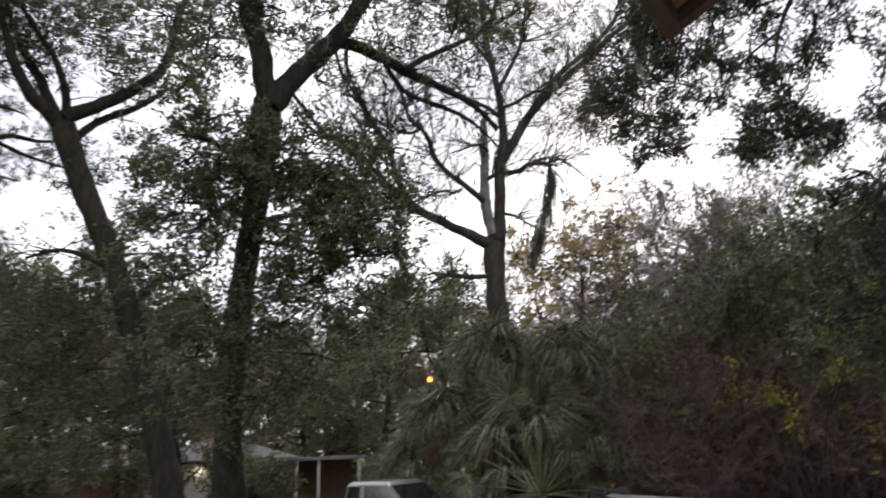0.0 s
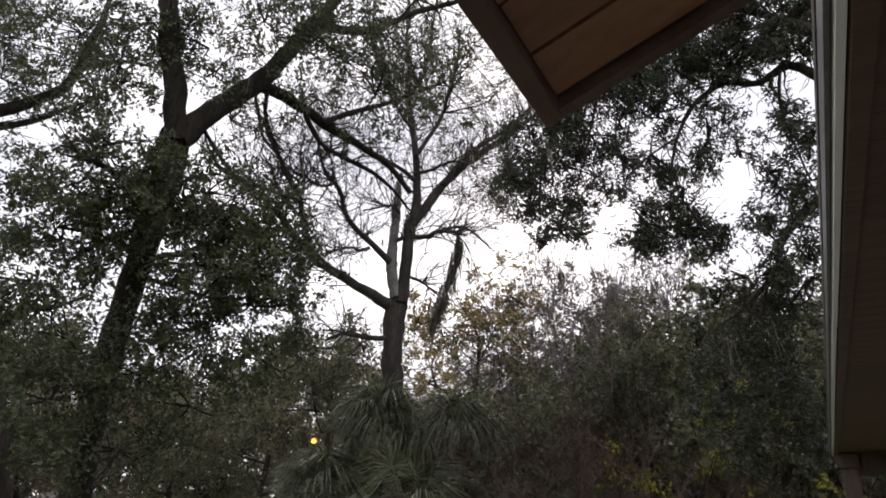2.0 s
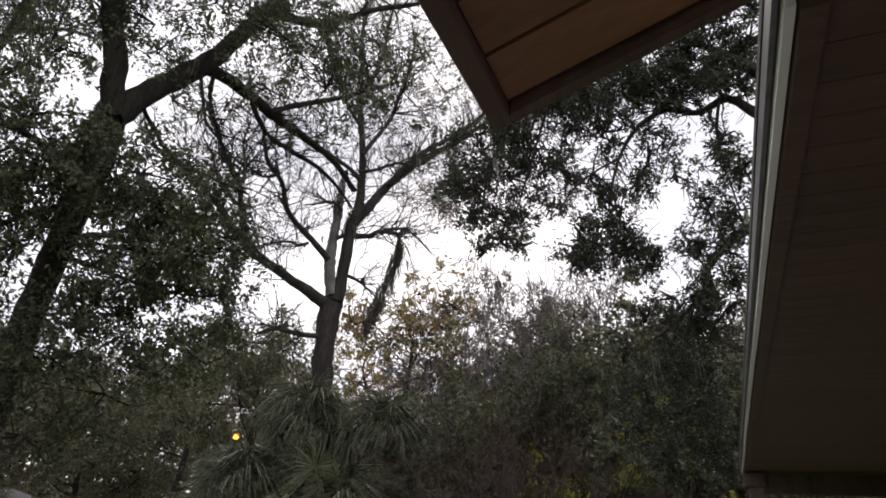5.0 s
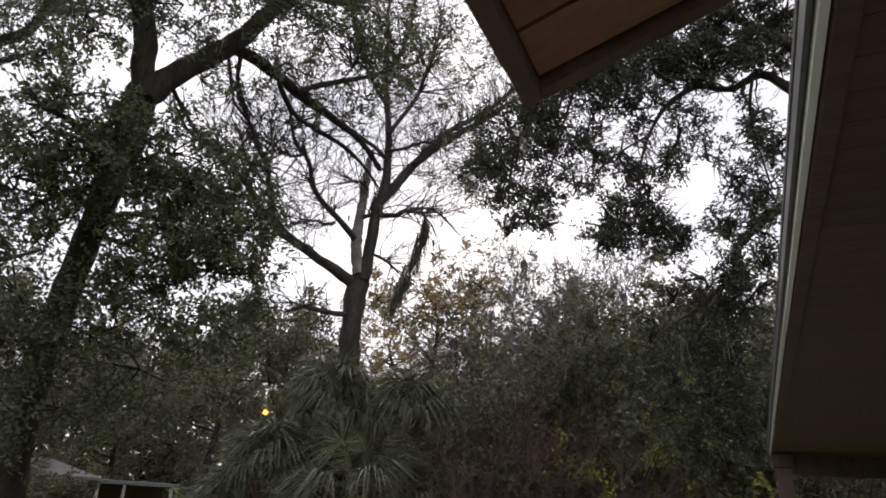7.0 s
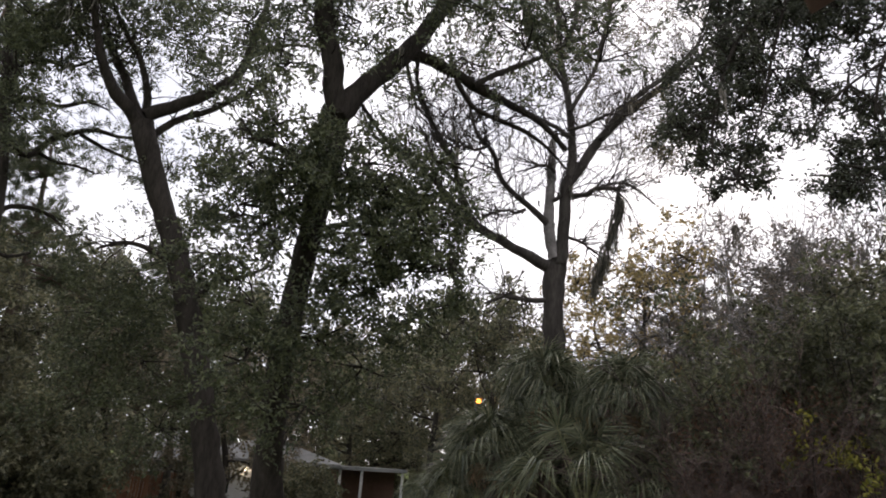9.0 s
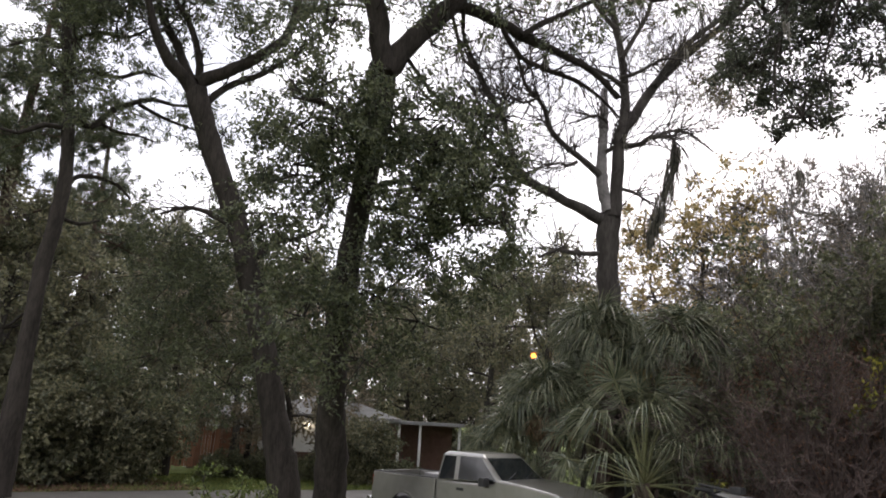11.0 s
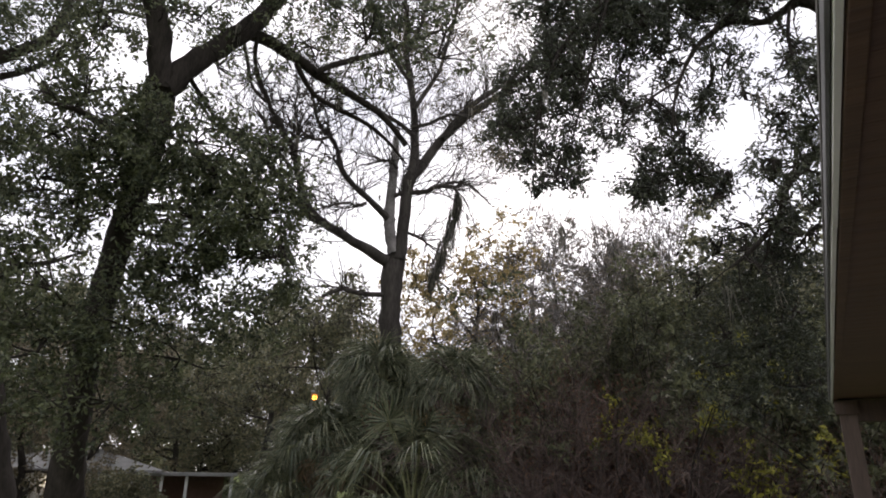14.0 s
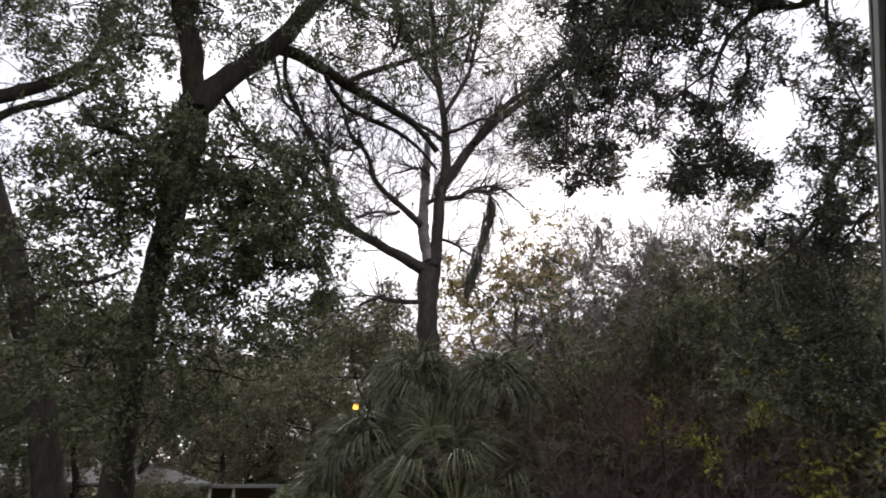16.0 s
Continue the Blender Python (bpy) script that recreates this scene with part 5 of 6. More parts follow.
def brush(name, x, y, height, spread, seed, label, stems=70):
    """A tangle of thin red-brown twigs."""
    rng = np.random.default_rng(seed)
    root = thing(name, pose(x, y, 0), label, "brush")
    tube = Tubes(seed)
    for k in range(stems):
        a, r = rng.uniform(0, 2 * math.pi), spread * 0.5 * math.sqrt(rng.uniform(0, 1))
        b = tube.twig(np.array([r * math.cos(a), r * math.sin(a), -0.05]), np.array([math.cos(a) * 0.35, math.sin(a) * 0.35, 1.0]), height * rng.uniform(0.6, 1.05), 0.016, 7, 0.25)
        tube.add(b, 4)
        for j in range(2, 8):
            for _ in range(5):
                c = tube.twig(b[j, :3], (b[j, :3] - b[j - 1, :3]) * 1.2 + rng.normal(size=3) * 0.35, rng.uniform(0.4, 1.1), 0.008, 4, 0.3)
                tube.add(c, 3)
                e = tube.twig(c[2, :3], (c[2, :3] - c[1, :3]) + rng.normal(size=3) * 0.15, rng.uniform(0.2, 0.6), 0.005, 3, 0.3)
                tube.add(e, 3)
    tagged(tube.object("brushwood", RED_TWIG, root), kind="stuff")
    n = int(90 * stems)
    q = in_ball(rng, n) * [spread, spread, height * 0.48] + [0, 0, height * 0.5]
    leaves("dry_foliage", q[q[:, 2] > 0.05], rng.normal(size=(n, 3))[q[:, 2] > 0.05], 0.09, 0.045, STRAW, root, rng)
    return root


BRUSH = "tangled red-brown winter brush beside the yard"
for k, (az, d, h, s) in enumerate(((19.0, 15.2, 5.0, 1.5), (13.5, 15.2, 4.6, 1.5), (8.0, 15.0, 3.8, 1.4), (3.0, 14.8, 3.4, 1.4), (23.0, 15.6, 3.8, 1.1), (-2.5, 14.4, 3.4, 1.4))):
    brush("winter_brush", *toward(az, d), h, s, 50 + k, BRUSH)
for k, (az, d, h, s) in enumerate(((21.0, 17.0, 5.9, 1.9), (15.5, 16.8, 6.6, 1.9), (10.5, 16.4, 6.8, 1.8), (5.5, 16.0, 7.0, 1.9), (0.0, 15.4, 6.6, 1.8), (26.5, 18.2, 4.4, 1.6), (-5, 15.0, 5.6, 1.8))):
    shrub("evergreen_shrub", *toward(az, d), h, s, 60 + k, SHRUB_LEAF, "tall dark evergreen shrub in the hedge beside the yard", 0.13, 1.3)
for k, (az, d, h, s) in enumerate(((10.9, 13.0, 3.75, 0.4), (5.6, 12.9, 3.2, 0.42), (4.2, 13.2, 3.4, 0.42), (9.9, 13.4, 4.7, 0.16))):
    shrub("yellow_sapling", *toward(az, d), h, s, 70 + k, YELLOW_LEAF, "slender sapling with bright yellow-green leaves", 0.13, 0.13, 0.66)
for k, (az, d, h, s) in enumerate(((91, 24, 3.6, 2.2), (86, 23.5, 3.4, 2.2), (81, 23.8, 3.8, 2.2), (95, 24, 4.0, 2.2), (78.5, 24.8, 4.8, 2.3), (75.0, 24.8, 4.6, 2.2), (73.2, 25.4, 3.0, 1.5), (55.5, 28.6, 2.5, 1.1))):
    shrub("roadside_shrub", *toward(az, d), h, s, 80 + k, FAR_LEAF, "dense dark green-brown shrub along the far side of the street", 0.17, 1.2)
shrub("leafy_shrub", -12.4, 5.3, 1.35, 0.3, 90, GREEN_LEAF, "low sparse green shrub at the oak's foot", 0.1, 0.02, 0.3)
shrub("leafy_shrub", -13.2, 6.2, 1.0, 0.45, 91, GREEN_LEAF, "low sparse green shrub at the oak's foot", 0.09, 0.05, 0.3)
shrub("leafy_sprig", -7.3, 12.6, 2.0, 0.3, 92, YELLOW_LEAF, "yellow-green sprig among the palm leaves", 0.1, 0.03, 0.7)
for k, (az, d) in enumerate(((51.5, 30.0), (53.4, 30.3), (55.3, 30.2), (57.2, 30.4), (59.2, 30.2), (61.2, 30.3), (63.4, 30.2), (65.6, 30.4), (43.5, 24.0), (45.5, 25.0), (41.5, 25.0))):
    shrub("foundation_shrub", *toward(az, d), 0.95, 0.8, 95 + k, SHRUB_LEAF, "low dark bush in the row before the pale house", 0.12, 0.9)


# ---- fan palms ----
def fan_leaf(rng, petiole, radius, blades, mat, name="frond"):
    """One palm leaf along +x: arched stalk, then a folded fan of blades with drooping tips."""
    v, f = [], []
    centre = np.array([petiole, 0, petiole * 0.1])
    for k in range(blades):
        a = radians(-128 + 256 * k / (blades - 1))
        ln = radius * (0.72 + 0.28 * math.cos(a * 0.62)) * rng.uniform(0.9, 1.08)
        a += rng.normal() * 0.05
        way = np.array([math.cos(a), math.sin(a), rng.normal() * 0.09])
        side = np.array([-math.sin(a), math.cos(a), 0.0])
        wid = radius * 2.3 * math.pi / blades * 0.21
        base = len(v)
        drop = rng.uniform(0.8, 4.2)
        for t, wd in ((0.0, 0.1), (0.25, 1.0), (0.5, 0.9), (0.8, 0.5), (1.0, 0.03)):
            sag = -0.12 * abs(math.sin(a)) * t - drop * 0.75 * max(0, t - 0.42) ** 1.7
            p = centre + way * ln * (t - 0.1 * drop * max(0, t - 0.5)) + np.array([0, 0, ln * sag])
            fold = 0.3 * wid * wd
            v += [p - side * wid * wd / 2 + [0, 0, fold], p - [0, 0, fold * 0.3], p + side * wid * wd / 2 + [0, 0, fold]]
        for s in range(4):
            o = base + 3 * s
            f += [(o, o + 1, o + 4, o + 3), (o + 1, o + 2, o + 5, o + 4)]
    return mesh_object(name, np.array(v), f, mat)


def palm(x, y, trunk, petiole, radius, fronds, seed, label):
    rng = np.random.default_rng(seed)
    root = thing("fan_palm", pose(x, y, 0), label, "palm", "fan palms beside the drive")
    tube = Tubes(seed)
    tube.add(smooth_line([(0, 0, -0.1, 0.26), (0.05, 0, trunk * 0.5, 0.2), (0, 0.04, trunk + 0.15, 0.17)], 0.12), 10, 0.12)
    for k in range(int(30 * trunk) + 12):
        a, z = rng.uniform(0, 2 * math.pi), rng.uniform(0.1, max(0.3, trunk))
        tube.add(np.array([(0.16 * math.cos(a), 0.16 * math.sin(a), z, 0.035), (0.3 * math.cos(a), 0.3 * math.sin(a), z + 0.22, 0.02)]), 4)
    tube.object("trunk", PINE_BARK, root)
    stalk_tube = Tubes(seed + 1)
    stalk_tube.add(smooth_line([(0.05, 0, -0.02, 0.028), (petiole * 0.5, 0, petiole * 0.1, 0.018), (petiole, 0, petiole * 0.1, 0.013), (petiole + radius * 0.35, 0, petiole * 0.1 - 0.01, 0.006)], 0.15), 5)
    stalk = stalk_tube.object("petiole", PETIOLE, None)
    models = [fan_leaf(rng, petiole, radius, 42, PALM_LEAF) for _ in range(3)] + [fan_leaf(rng, petiole * 0.8, radius * 0.9, 28, DEAD_PALM, "dead_frond")]
    for k in range(fronds):
        dead = k >= fronds * 0.84
        src = models[3] if dead else models[k % 3]
        ob = new("dead_frond" if dead else "frond", src.data)
        ob.parent = root
        up = rng.uniform(-75, -40) if dead else 78 - 105 * (k / (fronds * 0.84)) ** 0.9 + rng.uniform(-8, 8)
        s = rng.uniform(0.82, 1.12)
        ob.matrix_basis = pose(0, 0, trunk + 0.15) @ pose(0, 0, 0, 0, 0, k * 137.5 + rng.uniform(-15, 15)) @ pose(0, 0, 0, rng.uniform(-25, 25), -up, 0) @ Matrix.Diagonal((s, s, s, 1))
        st = new("petiole", stalk.data)
        st.parent = ob
    for o in (*models, stalk):
        bpy.data.objects.remove(o)
    return root


PALM = "bushy green fan palm with drooping folded fronds"
palm(*toward(*PALMS["top"]), 4.35, 0.8, 0.8, 62, 101, PALM)
palm(*toward(*PALMS["right"]), 4.1, 0.75, 0.75, 52, 102, PALM)
palm(*toward(*PALMS["low"]), 1.15, 2.0, 0.85, 40, 103, "low trunkless fan palm with long stalks and some dead fronds")
palm(*toward(*PALMS["left"]), 2.75, 0.8, 0.75, 50, 104, PALM)
palm(*toward(*PALMS["front"]), 1.5, 0.9, 0.75, 40, 105, "low fan palm with brown dead fronds beside the truck")
palm(*toward(*PALMS["side"]), 1.3, 1.5, 0.75, 34, 106, "low fan palm with long arching stalks")


# ---- houses, fence and street lamp across the road ----
def window(parent, x, y, z, w, h):
    frame_ob = part("window", box((x - w / 2, y - 0.03, z), (x + w / 2, y + 0.02, z + h), 0.006), STUCCO, parent, "white window frame")
    part("pane", box((x - w / 2 + 0.06, y - 0.036, z + 0.06), (x + w / 2 - 0.06, y - 0.031, z + h / 2 - 0.02)), WINDOW, frame_ob)
    part("pane", box((x - w / 2 + 0.06, y - 0.036, z + h / 2 + 0.02), (x + w / 2 - 0.06, y - 0.031, z + h - 0.06)), WINDOW, frame_ob)
    part("sill", box((x - w / 2 - 0.05, y - 0.08, z - 0.05), (x + w / 2 + 0.05, y, z)), CONCRETE, frame_ob)


def hip_roof(length, depth, eave, rise, over=0.5):
    a, b, c = length / 2 + over, depth / 2 + over, max(0.3, length / 2 - depth / 2 * 0.8)
    bm = bmesh.new()
    low = [bm.verts.new(p) for p in ((-a, -b, eave), (a, -b, eave), (a, b, eave), (-a, b, eave))]
    mid = [bm.verts.new((v.co.x, v.co.y, eave + 0.12)) for v in low]
    r0, r1 = bm.verts.new((-c, 0, eave + rise)), bm.verts.new((c, 0, eave + rise))
    bm.faces.new(low[::-1])
    for i in range(4):
        bm.faces.new((low[i], low[(i + 1) % 4], mid[(i + 1) % 4], mid[i]))
    bm.faces.new((mid[0], mid[1], r1, r0))
    bm.faces.new((mid[1], mid[2], r1))
    bm.faces.new((mid[2], mid[3], r0, r1))
    bm.faces.new((mid[3], mid[0], r0))
    return bm


house = thing("pale_house", pose(*HOUSE), "low pale house with grey hip roof and open carport", "house")
part("wall", box((-3, -3.2, -0.9), (3, 3.2, 2.45)), STUCCO, house)
part("roof", hip_roof(6, 6.4, 2.4, 1.15), FAR_ROOF, house)
part("base_course", box((-3.03, -3.23, -0.9), (1.4, -3.201, 0.8)), EAVE_WOOD, house, "dark brown base course")
for x in (-1.9, 0.4):
    window(house, x, -3.2, 0.95, 1.2, 1.15)
door = part("door", box((1.6, -3.25, 0.0), (2.45, -3.201, 2.05), 0.01), STUCCO, house, "white panelled front door")
part("handle", rod((1.7, -3.3, 1.0), (1.7, -3.25, 1.0), 0.025), CHROME, door)
part("carport_roof", box((3.02, -3.6, 2.3), (6.6, 3.0, 2.46), 0.02), FAR_ROOF, house)
for x, y in ((3.5, -3.4), (4.5, -3.4), (6.4, -3.4), (6.4, 2.8), (4.6, 2.8)):
    part("carport_post", box((x - 0.06, y - 0.06, -0.9), (x + 0.06, y + 0.06, 2.3), 0.01), STUCCO, house)
part("carport_wall", box((3.1, -1.6, -0.9), (6.3, -1.5, 2.29)), BRICK_RED, house, "red-brown brick wall")
porch_lamp = part("porch_lamp", rod((-0.75, -3.36, 1.98), (-0.75, -3.36, 2.12), 0.07), BULB, house, "lit porch lamp")
part("bracket", box((-0.78, -3.34, 2.12), (-0.72, -3.2, 2.17)), PLASTIC, porch_lamp)

white_house = thing("white_house", pose(*WHITE_HOUSE), "small white gabled house behind the fence", "house")
part("wall", box((-3.5, -3, -0.1), (3.5, 3, 2.8)), STUCCO, white_house)
part("roof", hip_roof(7, 6, 2.75, 1.9), FAR_ROOF, white_house)
window(white_house, -1.4, -3.0, 1.0, 1.1, 1.2)
window(white_house, 1.5, -3.0, 1.0, 1.1, 1.2)

fence = thing("board_fence", pose(*FENCE) @ Matrix.Diagonal((1, 1, 1.08, 1)), "weathered red-brown board fence across the street", "fence")
board_mesh = None
for k in range(46):
    if board_mesh is None:
        ob = part("board", box((-0.07, -0.012, 0.02), (0.07, 0.012, 1.95), 0.004), FENCE_WOOD, fence)
        board_mesh = ob.data
    else:
        ob = new("board", board_mesh)
        ob.parent = fence
    ob.location = (-4.8 + k * 0.15, 0, 0.02 * math.sin(k * 1.7))
for z in (0.35, 1.55):
    part("rail", box((-4.9, 0.014, z), (2.1, 0.055, z + 0.09), 0.004), FENCE_WOOD, fence)
for k in range(4):
    part("post", box((-4.8 + k * 2.2, 0.057, -0.2), (-4.7 + k * 2.2, 0.15, 1.9), 0.006), FENCE_WOOD, fence)

lamp = thing("street_lamp", pose(-17.35, 19.5, 0), "lit orange sodium street lamp on a grey pole", "street lamp")
part("pole", rod((0, 0, -0.5), (0, 0, 5.2), 0.08, 0.05), STEEL, lamp)
arm = Tubes(3)
arm.add(smooth_line([(0, 0, 4.7, 0.03), (0.4, -0.45, 5.02, 0.025), (1.0, -1.05, 5.07, 0.023)], 0.15), 8)
arm.object("arm", STEEL, lamp)
head = part("lamp_head", prism([(-0.32, 0.0), (0.3, 0.03), (0.32, 0.12), (0.05, 0.2), (-0.32, 0.1)], -0.13, 0.13, 0.02), STEEL, lamp)
head.matrix_basis = pose(1.16, -1.19, 4.9, 0, 0, -45)
bm = bmesh.new()
bmesh.ops.create_uvsphere(bm, u_segments=16, v_segments=10, radius=0.115, matrix=Matrix.Diagonal((1.0, 0.8, 0.62, 1)))
globe = part("lens", bm, SODIUM, lamp, "glowing orange lens", smooth=True)
globe.matrix_basis = pose(1.16, -1.19, 4.84, 0, 0, -45)


# ---- vehicles ----
def arch(cx, r, z0, n=9):
    """Points of a wheel arch from front to back, standing on height z0."""
    half = math.acos(max(-1, min(1, (z0 - 0.36) / r)))
    return [(cx + r * math.sin(half - 2 * half * k / (n - 1)), 0.36 + r * math.cos(half - 2 * half * k / (n - 1))) for k in range(n)]


def wheel(parent, x, y, r=0.36, w=0.22):
    out = 1 if y > 0 else -1
    bm = bmesh.new()
    prof = [(r * 0.62, -w / 2), (r * 0.93, -w / 2), (r, -w * 0.34), (r, w * 0.34), (r * 0.93, w / 2), (r * 0.62, w / 2)]
    rings = [[bm.verts.new((x + a * math.cos(t), y + b, r + a * math.sin(t))) for a, b in prof] for t in np.linspace(0, 2 * math.pi, 28, endpoint=False)]
    for i in range(28):
        for j in range(6):
            bm.faces.new((rings[i][j], rings[i][(j + 1) % 6], rings[(i + 1) % 28][(j + 1) % 6], rings[(i + 1) % 28][j]))
    tyre_root = part("wheel", rod((x, y - w * 0.3, r), (x, y + w * 0.3, r), r * 0.3, sides=20), PLASTIC, parent)
    part("tyre", bm, RUBBER, tyre_root, smooth=True)
    bm = bmesh.new()
    rod((x, y + out * w * 0.1, r), (x, y + out * w * 0.2, r), r * 0.61, r * 0.55, 24, bm)
    for k in range(6):
        t = k * math.pi / 3
        rod((x + 0.06 * math.cos(t), y + out * w * 0.32, r + 0.06 * math.sin(t)), (x + r * 0.55 * math.cos(t), y + out * w * 0.3, r + r * 0.55 * math.sin(t)), 0.03, 0.045, 6, bm)
    rod((x, y + out * w * 0.2, r), (x, y + out * w * 0.38, r), 0.07, 0.05, 12, bm)
    part("rim", bm, RIM, tyre_root)


def loft(sections, bm=None):
    """A closed skin through sections that have the same number of corners."""
    bm = bm or bmesh.new()
    rings = [[bm.verts.new(p) for p in s] for s in sections]
    k = len(rings[0])
    for a, b in zip(rings, rings[1:]):
        for i in range(k):
            bm.faces.new((a[i], a[(i + 1) % k], b[(i + 1) % k], b[i]))
    bm.faces.new(rings[0][::-1])
    bm.faces.new(rings[-1])
    bmesh.ops.recalc_face_normals(bm, faces=bm.faces)
    return bm


def pane_between(name, a, b, c, d, mat, parent, lift=0.006, shrink=0.06, label=""):
    """A flat pane inset in the quadrilateral a b c d, lying a little proud of it."""
    q = [Vector(p) for p in (a, b, c, d)]
    mid = sum(q, Vector()) / 4
    n = (q[1] - q[0]).cross(q[2] - q[0]).normalized()
    bm = bmesh.new()
    top = [bm.verts.new(p + (mid - p).normalized() * shrink + n * lift) for p in q]
    low = [bm.verts.new(p + (mid - p).normalized() * shrink - n * 0.004) for p in q]
    bm.faces.new(top)
    for i in range(4):
        bm.faces.new((low[i], low[(i + 1) % 4], top[(i + 1) % 4], top[i]))
    return part(name, bm, mat, parent, label)


def pickup():
    t = thing("pickup_truck", pose(*TRUCK) @ Matrix.Diagonal((0.98, 0.99, 1.02, 1)), "silver-grey extended-cab pickup truck parked on the lawn", "truck")
    W = 0.83
    # front body and doors
    side = [(2.42, 0.42), (2.5, 0.5), (2.52, 0.8), (2.47, 1.05), (2.36, 1.13), (1.5, 1.23), (0.96, 1.26), (0.88, 1.17), (-0.6, 1.13), (-0.6, 0.4), (1.1, 0.4)] + arch(1.62, 0.44, 0.42)[::-1]
    part("body", prism(side, -W, W, 0.04), SILVER, t, smooth=False)
    # bed
    bed = [(-0.63, 1.14), (-2.5, 1.14), (-2.53, 0.62), (-2.4, 0.5), (-1.95, 0.46)] + arch(-1.5, 0.44, 0.46)[::-1] + [(-0.63, 0.42)]
    for y0, y1 in ((-W, -W + 0.09), (W - 0.09, W)):
        part("bed_side", prism(bed, y0, y1, 0.02), SILVER, t)
    part("bed_floor", box((-2.45, -W + 0.092, 0.6), (-0.64, W - 0.092, 0.68)), PLASTIC, t)
    part("bed_front", box((-0.7, -W + 0.092, 0.68), (-0.632, W - 0.092, 1.13), 0.01), SILVER, t)
    gate = part("tailgate", box((-2.54, -W + 0.094, 0.6), (-2.47, W - 0.094, 1.15), 0.015), SILVER, t)
    part("handle", box((-2.56, -0.12, 0.95), (-2.541, 0.12, 1.03), 0.006), PLASTIC, gate)
    part("bed_rail", box((-2.5, -W + 0.005, 1.142), (-0.66, -W + 0.085, 1.158), 0.004), PLASTIC, t)
    part("bed_rail", box((-2.5, W - 0.085, 1.142), (-0.66, W - 0.005, 1.158), 0.004), PLASTIC, t)
    part("tool_box", box((-1.15, -0.6, 1.12), (-0.75, 0.6, 1.21), 0.015), STEEL, t)
    # cab
    a, b = 0.81, 0.7
    low = [(-0.6, -a, 1.12), (1.08, -a, 1.22), (1.08, a, 1.22), (-0.6, a, 1.12)]
    high = [(-0.54, -b, 1.64), (0.56, -b, 1.64), (0.56, b, 1.64), (-0.54, b, 1.64)]
    roof_top = [(-0.46, -b + 0.1, 1.7), (0.44, -b + 0.1, 1.7), (0.44, b - 0.1, 1.7), (-0.46, b - 0.1, 1.7)]
    bm = loft([low, high, roof_top])
    bmesh.ops.bevel(bm, geom=[e for e in bm.edges], offset=0.03, segments=2, profile=0.6, affect="EDGES")
    cab = part("cab", bm, SILVER, t)
    pane_between("windscreen", low[1], low[2], high[2], high[1], CAR_GLASS, cab, 0.008, 0.08)
    pane_between("rear_window", low[3], low[0], high[0], high[3], CAR_GLASS, cab, 0.008, 0.1)
    for s in (-1, 1):
        l0, l1, h0, h1 = (-0.6, s * a, 1.12), (1.08, s * a, 1.22), (-0.54, s * b, 1.64), (0.56, s * b, 1.64)
        mix = lambda p, q, k: tuple(u + (v - u) * k for u, v in zip(p, q))
        quads = ((mix(l0, l1, 0.02), mix(l0, l1, 0.29), mix(h0, h1, 0.36), mix(h0, h1, 0.04)), (mix(l0, l1, 0.33), mix(l0, l1, 0.94), mix(h0, h1, 0.97), mix(h0, h1, 0.42)))
        for n, q in zip(("quarter_window", "door_window"), quads):
            q = q if s < 0 else q[::-1]
            pane_between(n, *q, CAR_GLASS, cab, 0.008, 0.035)
        door = part("door", box((-0.1, s * (W + 0.004) - 0.004, 0.47), (0.99, s * (W + 0.004) + 0.004, 1.1), 0.003), SILVER, t)
        part("handle", box((-0.02, s * (W + 0.02) - 0.012, 0.98), (0.16, s * (W + 0.02) + 0.012, 1.03), 0.006), PLASTIC, door)
        mirror = part("mirror", box((0.68, s * (W + 0.12) - 0.1, 1.12), (0.81, s * (W + 0.12) + 0.1, 1.28), 0.025), PLASTIC, t)
        part("arm", box((0.73, s * (W + 0.02) - 0.05, 1.1), (0.79, s * (W + 0.02) + 0.05, 1.14), 0.006), PLASTIC, mirror)
        part("headlight", box((2.42, s * 0.62 - 0.17, 0.83), (2.535, s * 0.62 + 0.17, 1.02), 0.025), LENS, t, "clear headlight")
        part("turn_signal", box((2.36, s * 0.79 - 0.03, 0.86), (2.47, s * 0.79 + 0.03, 0.98), 0.015), AMBER, t, "amber corner lens")
        part("tail_lamp", box((-2.545, s * 0.74 - 0.06, 0.75), (-2.5, s * 0.74 + 0.06, 1.05), 0.01), RED_LENS, t, "red tail lamp")
        part("wheel_flare", prism(arch(1.62, 0.46, 0.42) + arch(1.62, 0.42, 0.42)[::-1], s * W - 0.004 if s > 0 else -W - 0.03, s * W + 0.03 if s > 0 else -W + 0.004), SILVER, t)
        part("wheel_flare", prism(arch(-1.5, 0.46, 0.46) + arch(-1.5, 0.42, 0.46)[::-1], s * W - 0.004 if s > 0 else -W - 0.03, s * W + 0.03 if s > 0 else -W + 0.004), SILVER, t)
    grille = part("grille", box((2.49, -0.42, 0.76), (2.545, 0.42, 1.03), 0.02), CHROME, t, "chrome-framed grille")
    part("grille_mesh", box((2.54, -0.36, 0.8), (2.552, 0.36, 0.99)), PLASTIC, grille)
    part("badge", rod((2.55, 0, 0.9), (2.562, 0, 0.9), 0.06, sides=16), CHROME, grille)
    part("front_bumper", box((2.45, -W + 0.01, 0.42), (2.64, W - 0.01, 0.64), 0.04), CHROME, t, "chrome front bumper")
    part("rear_bumper", box((-2.7, -W + 0.03, 0.45), (-2.55, W - 0.03, 0.6), 0.03), CHROME, t, "chrome rear bumper")
    part("plate", box((2.642, -0.15, 0.47), (2.65, 0.15, 0.6)), STUCCO, t)
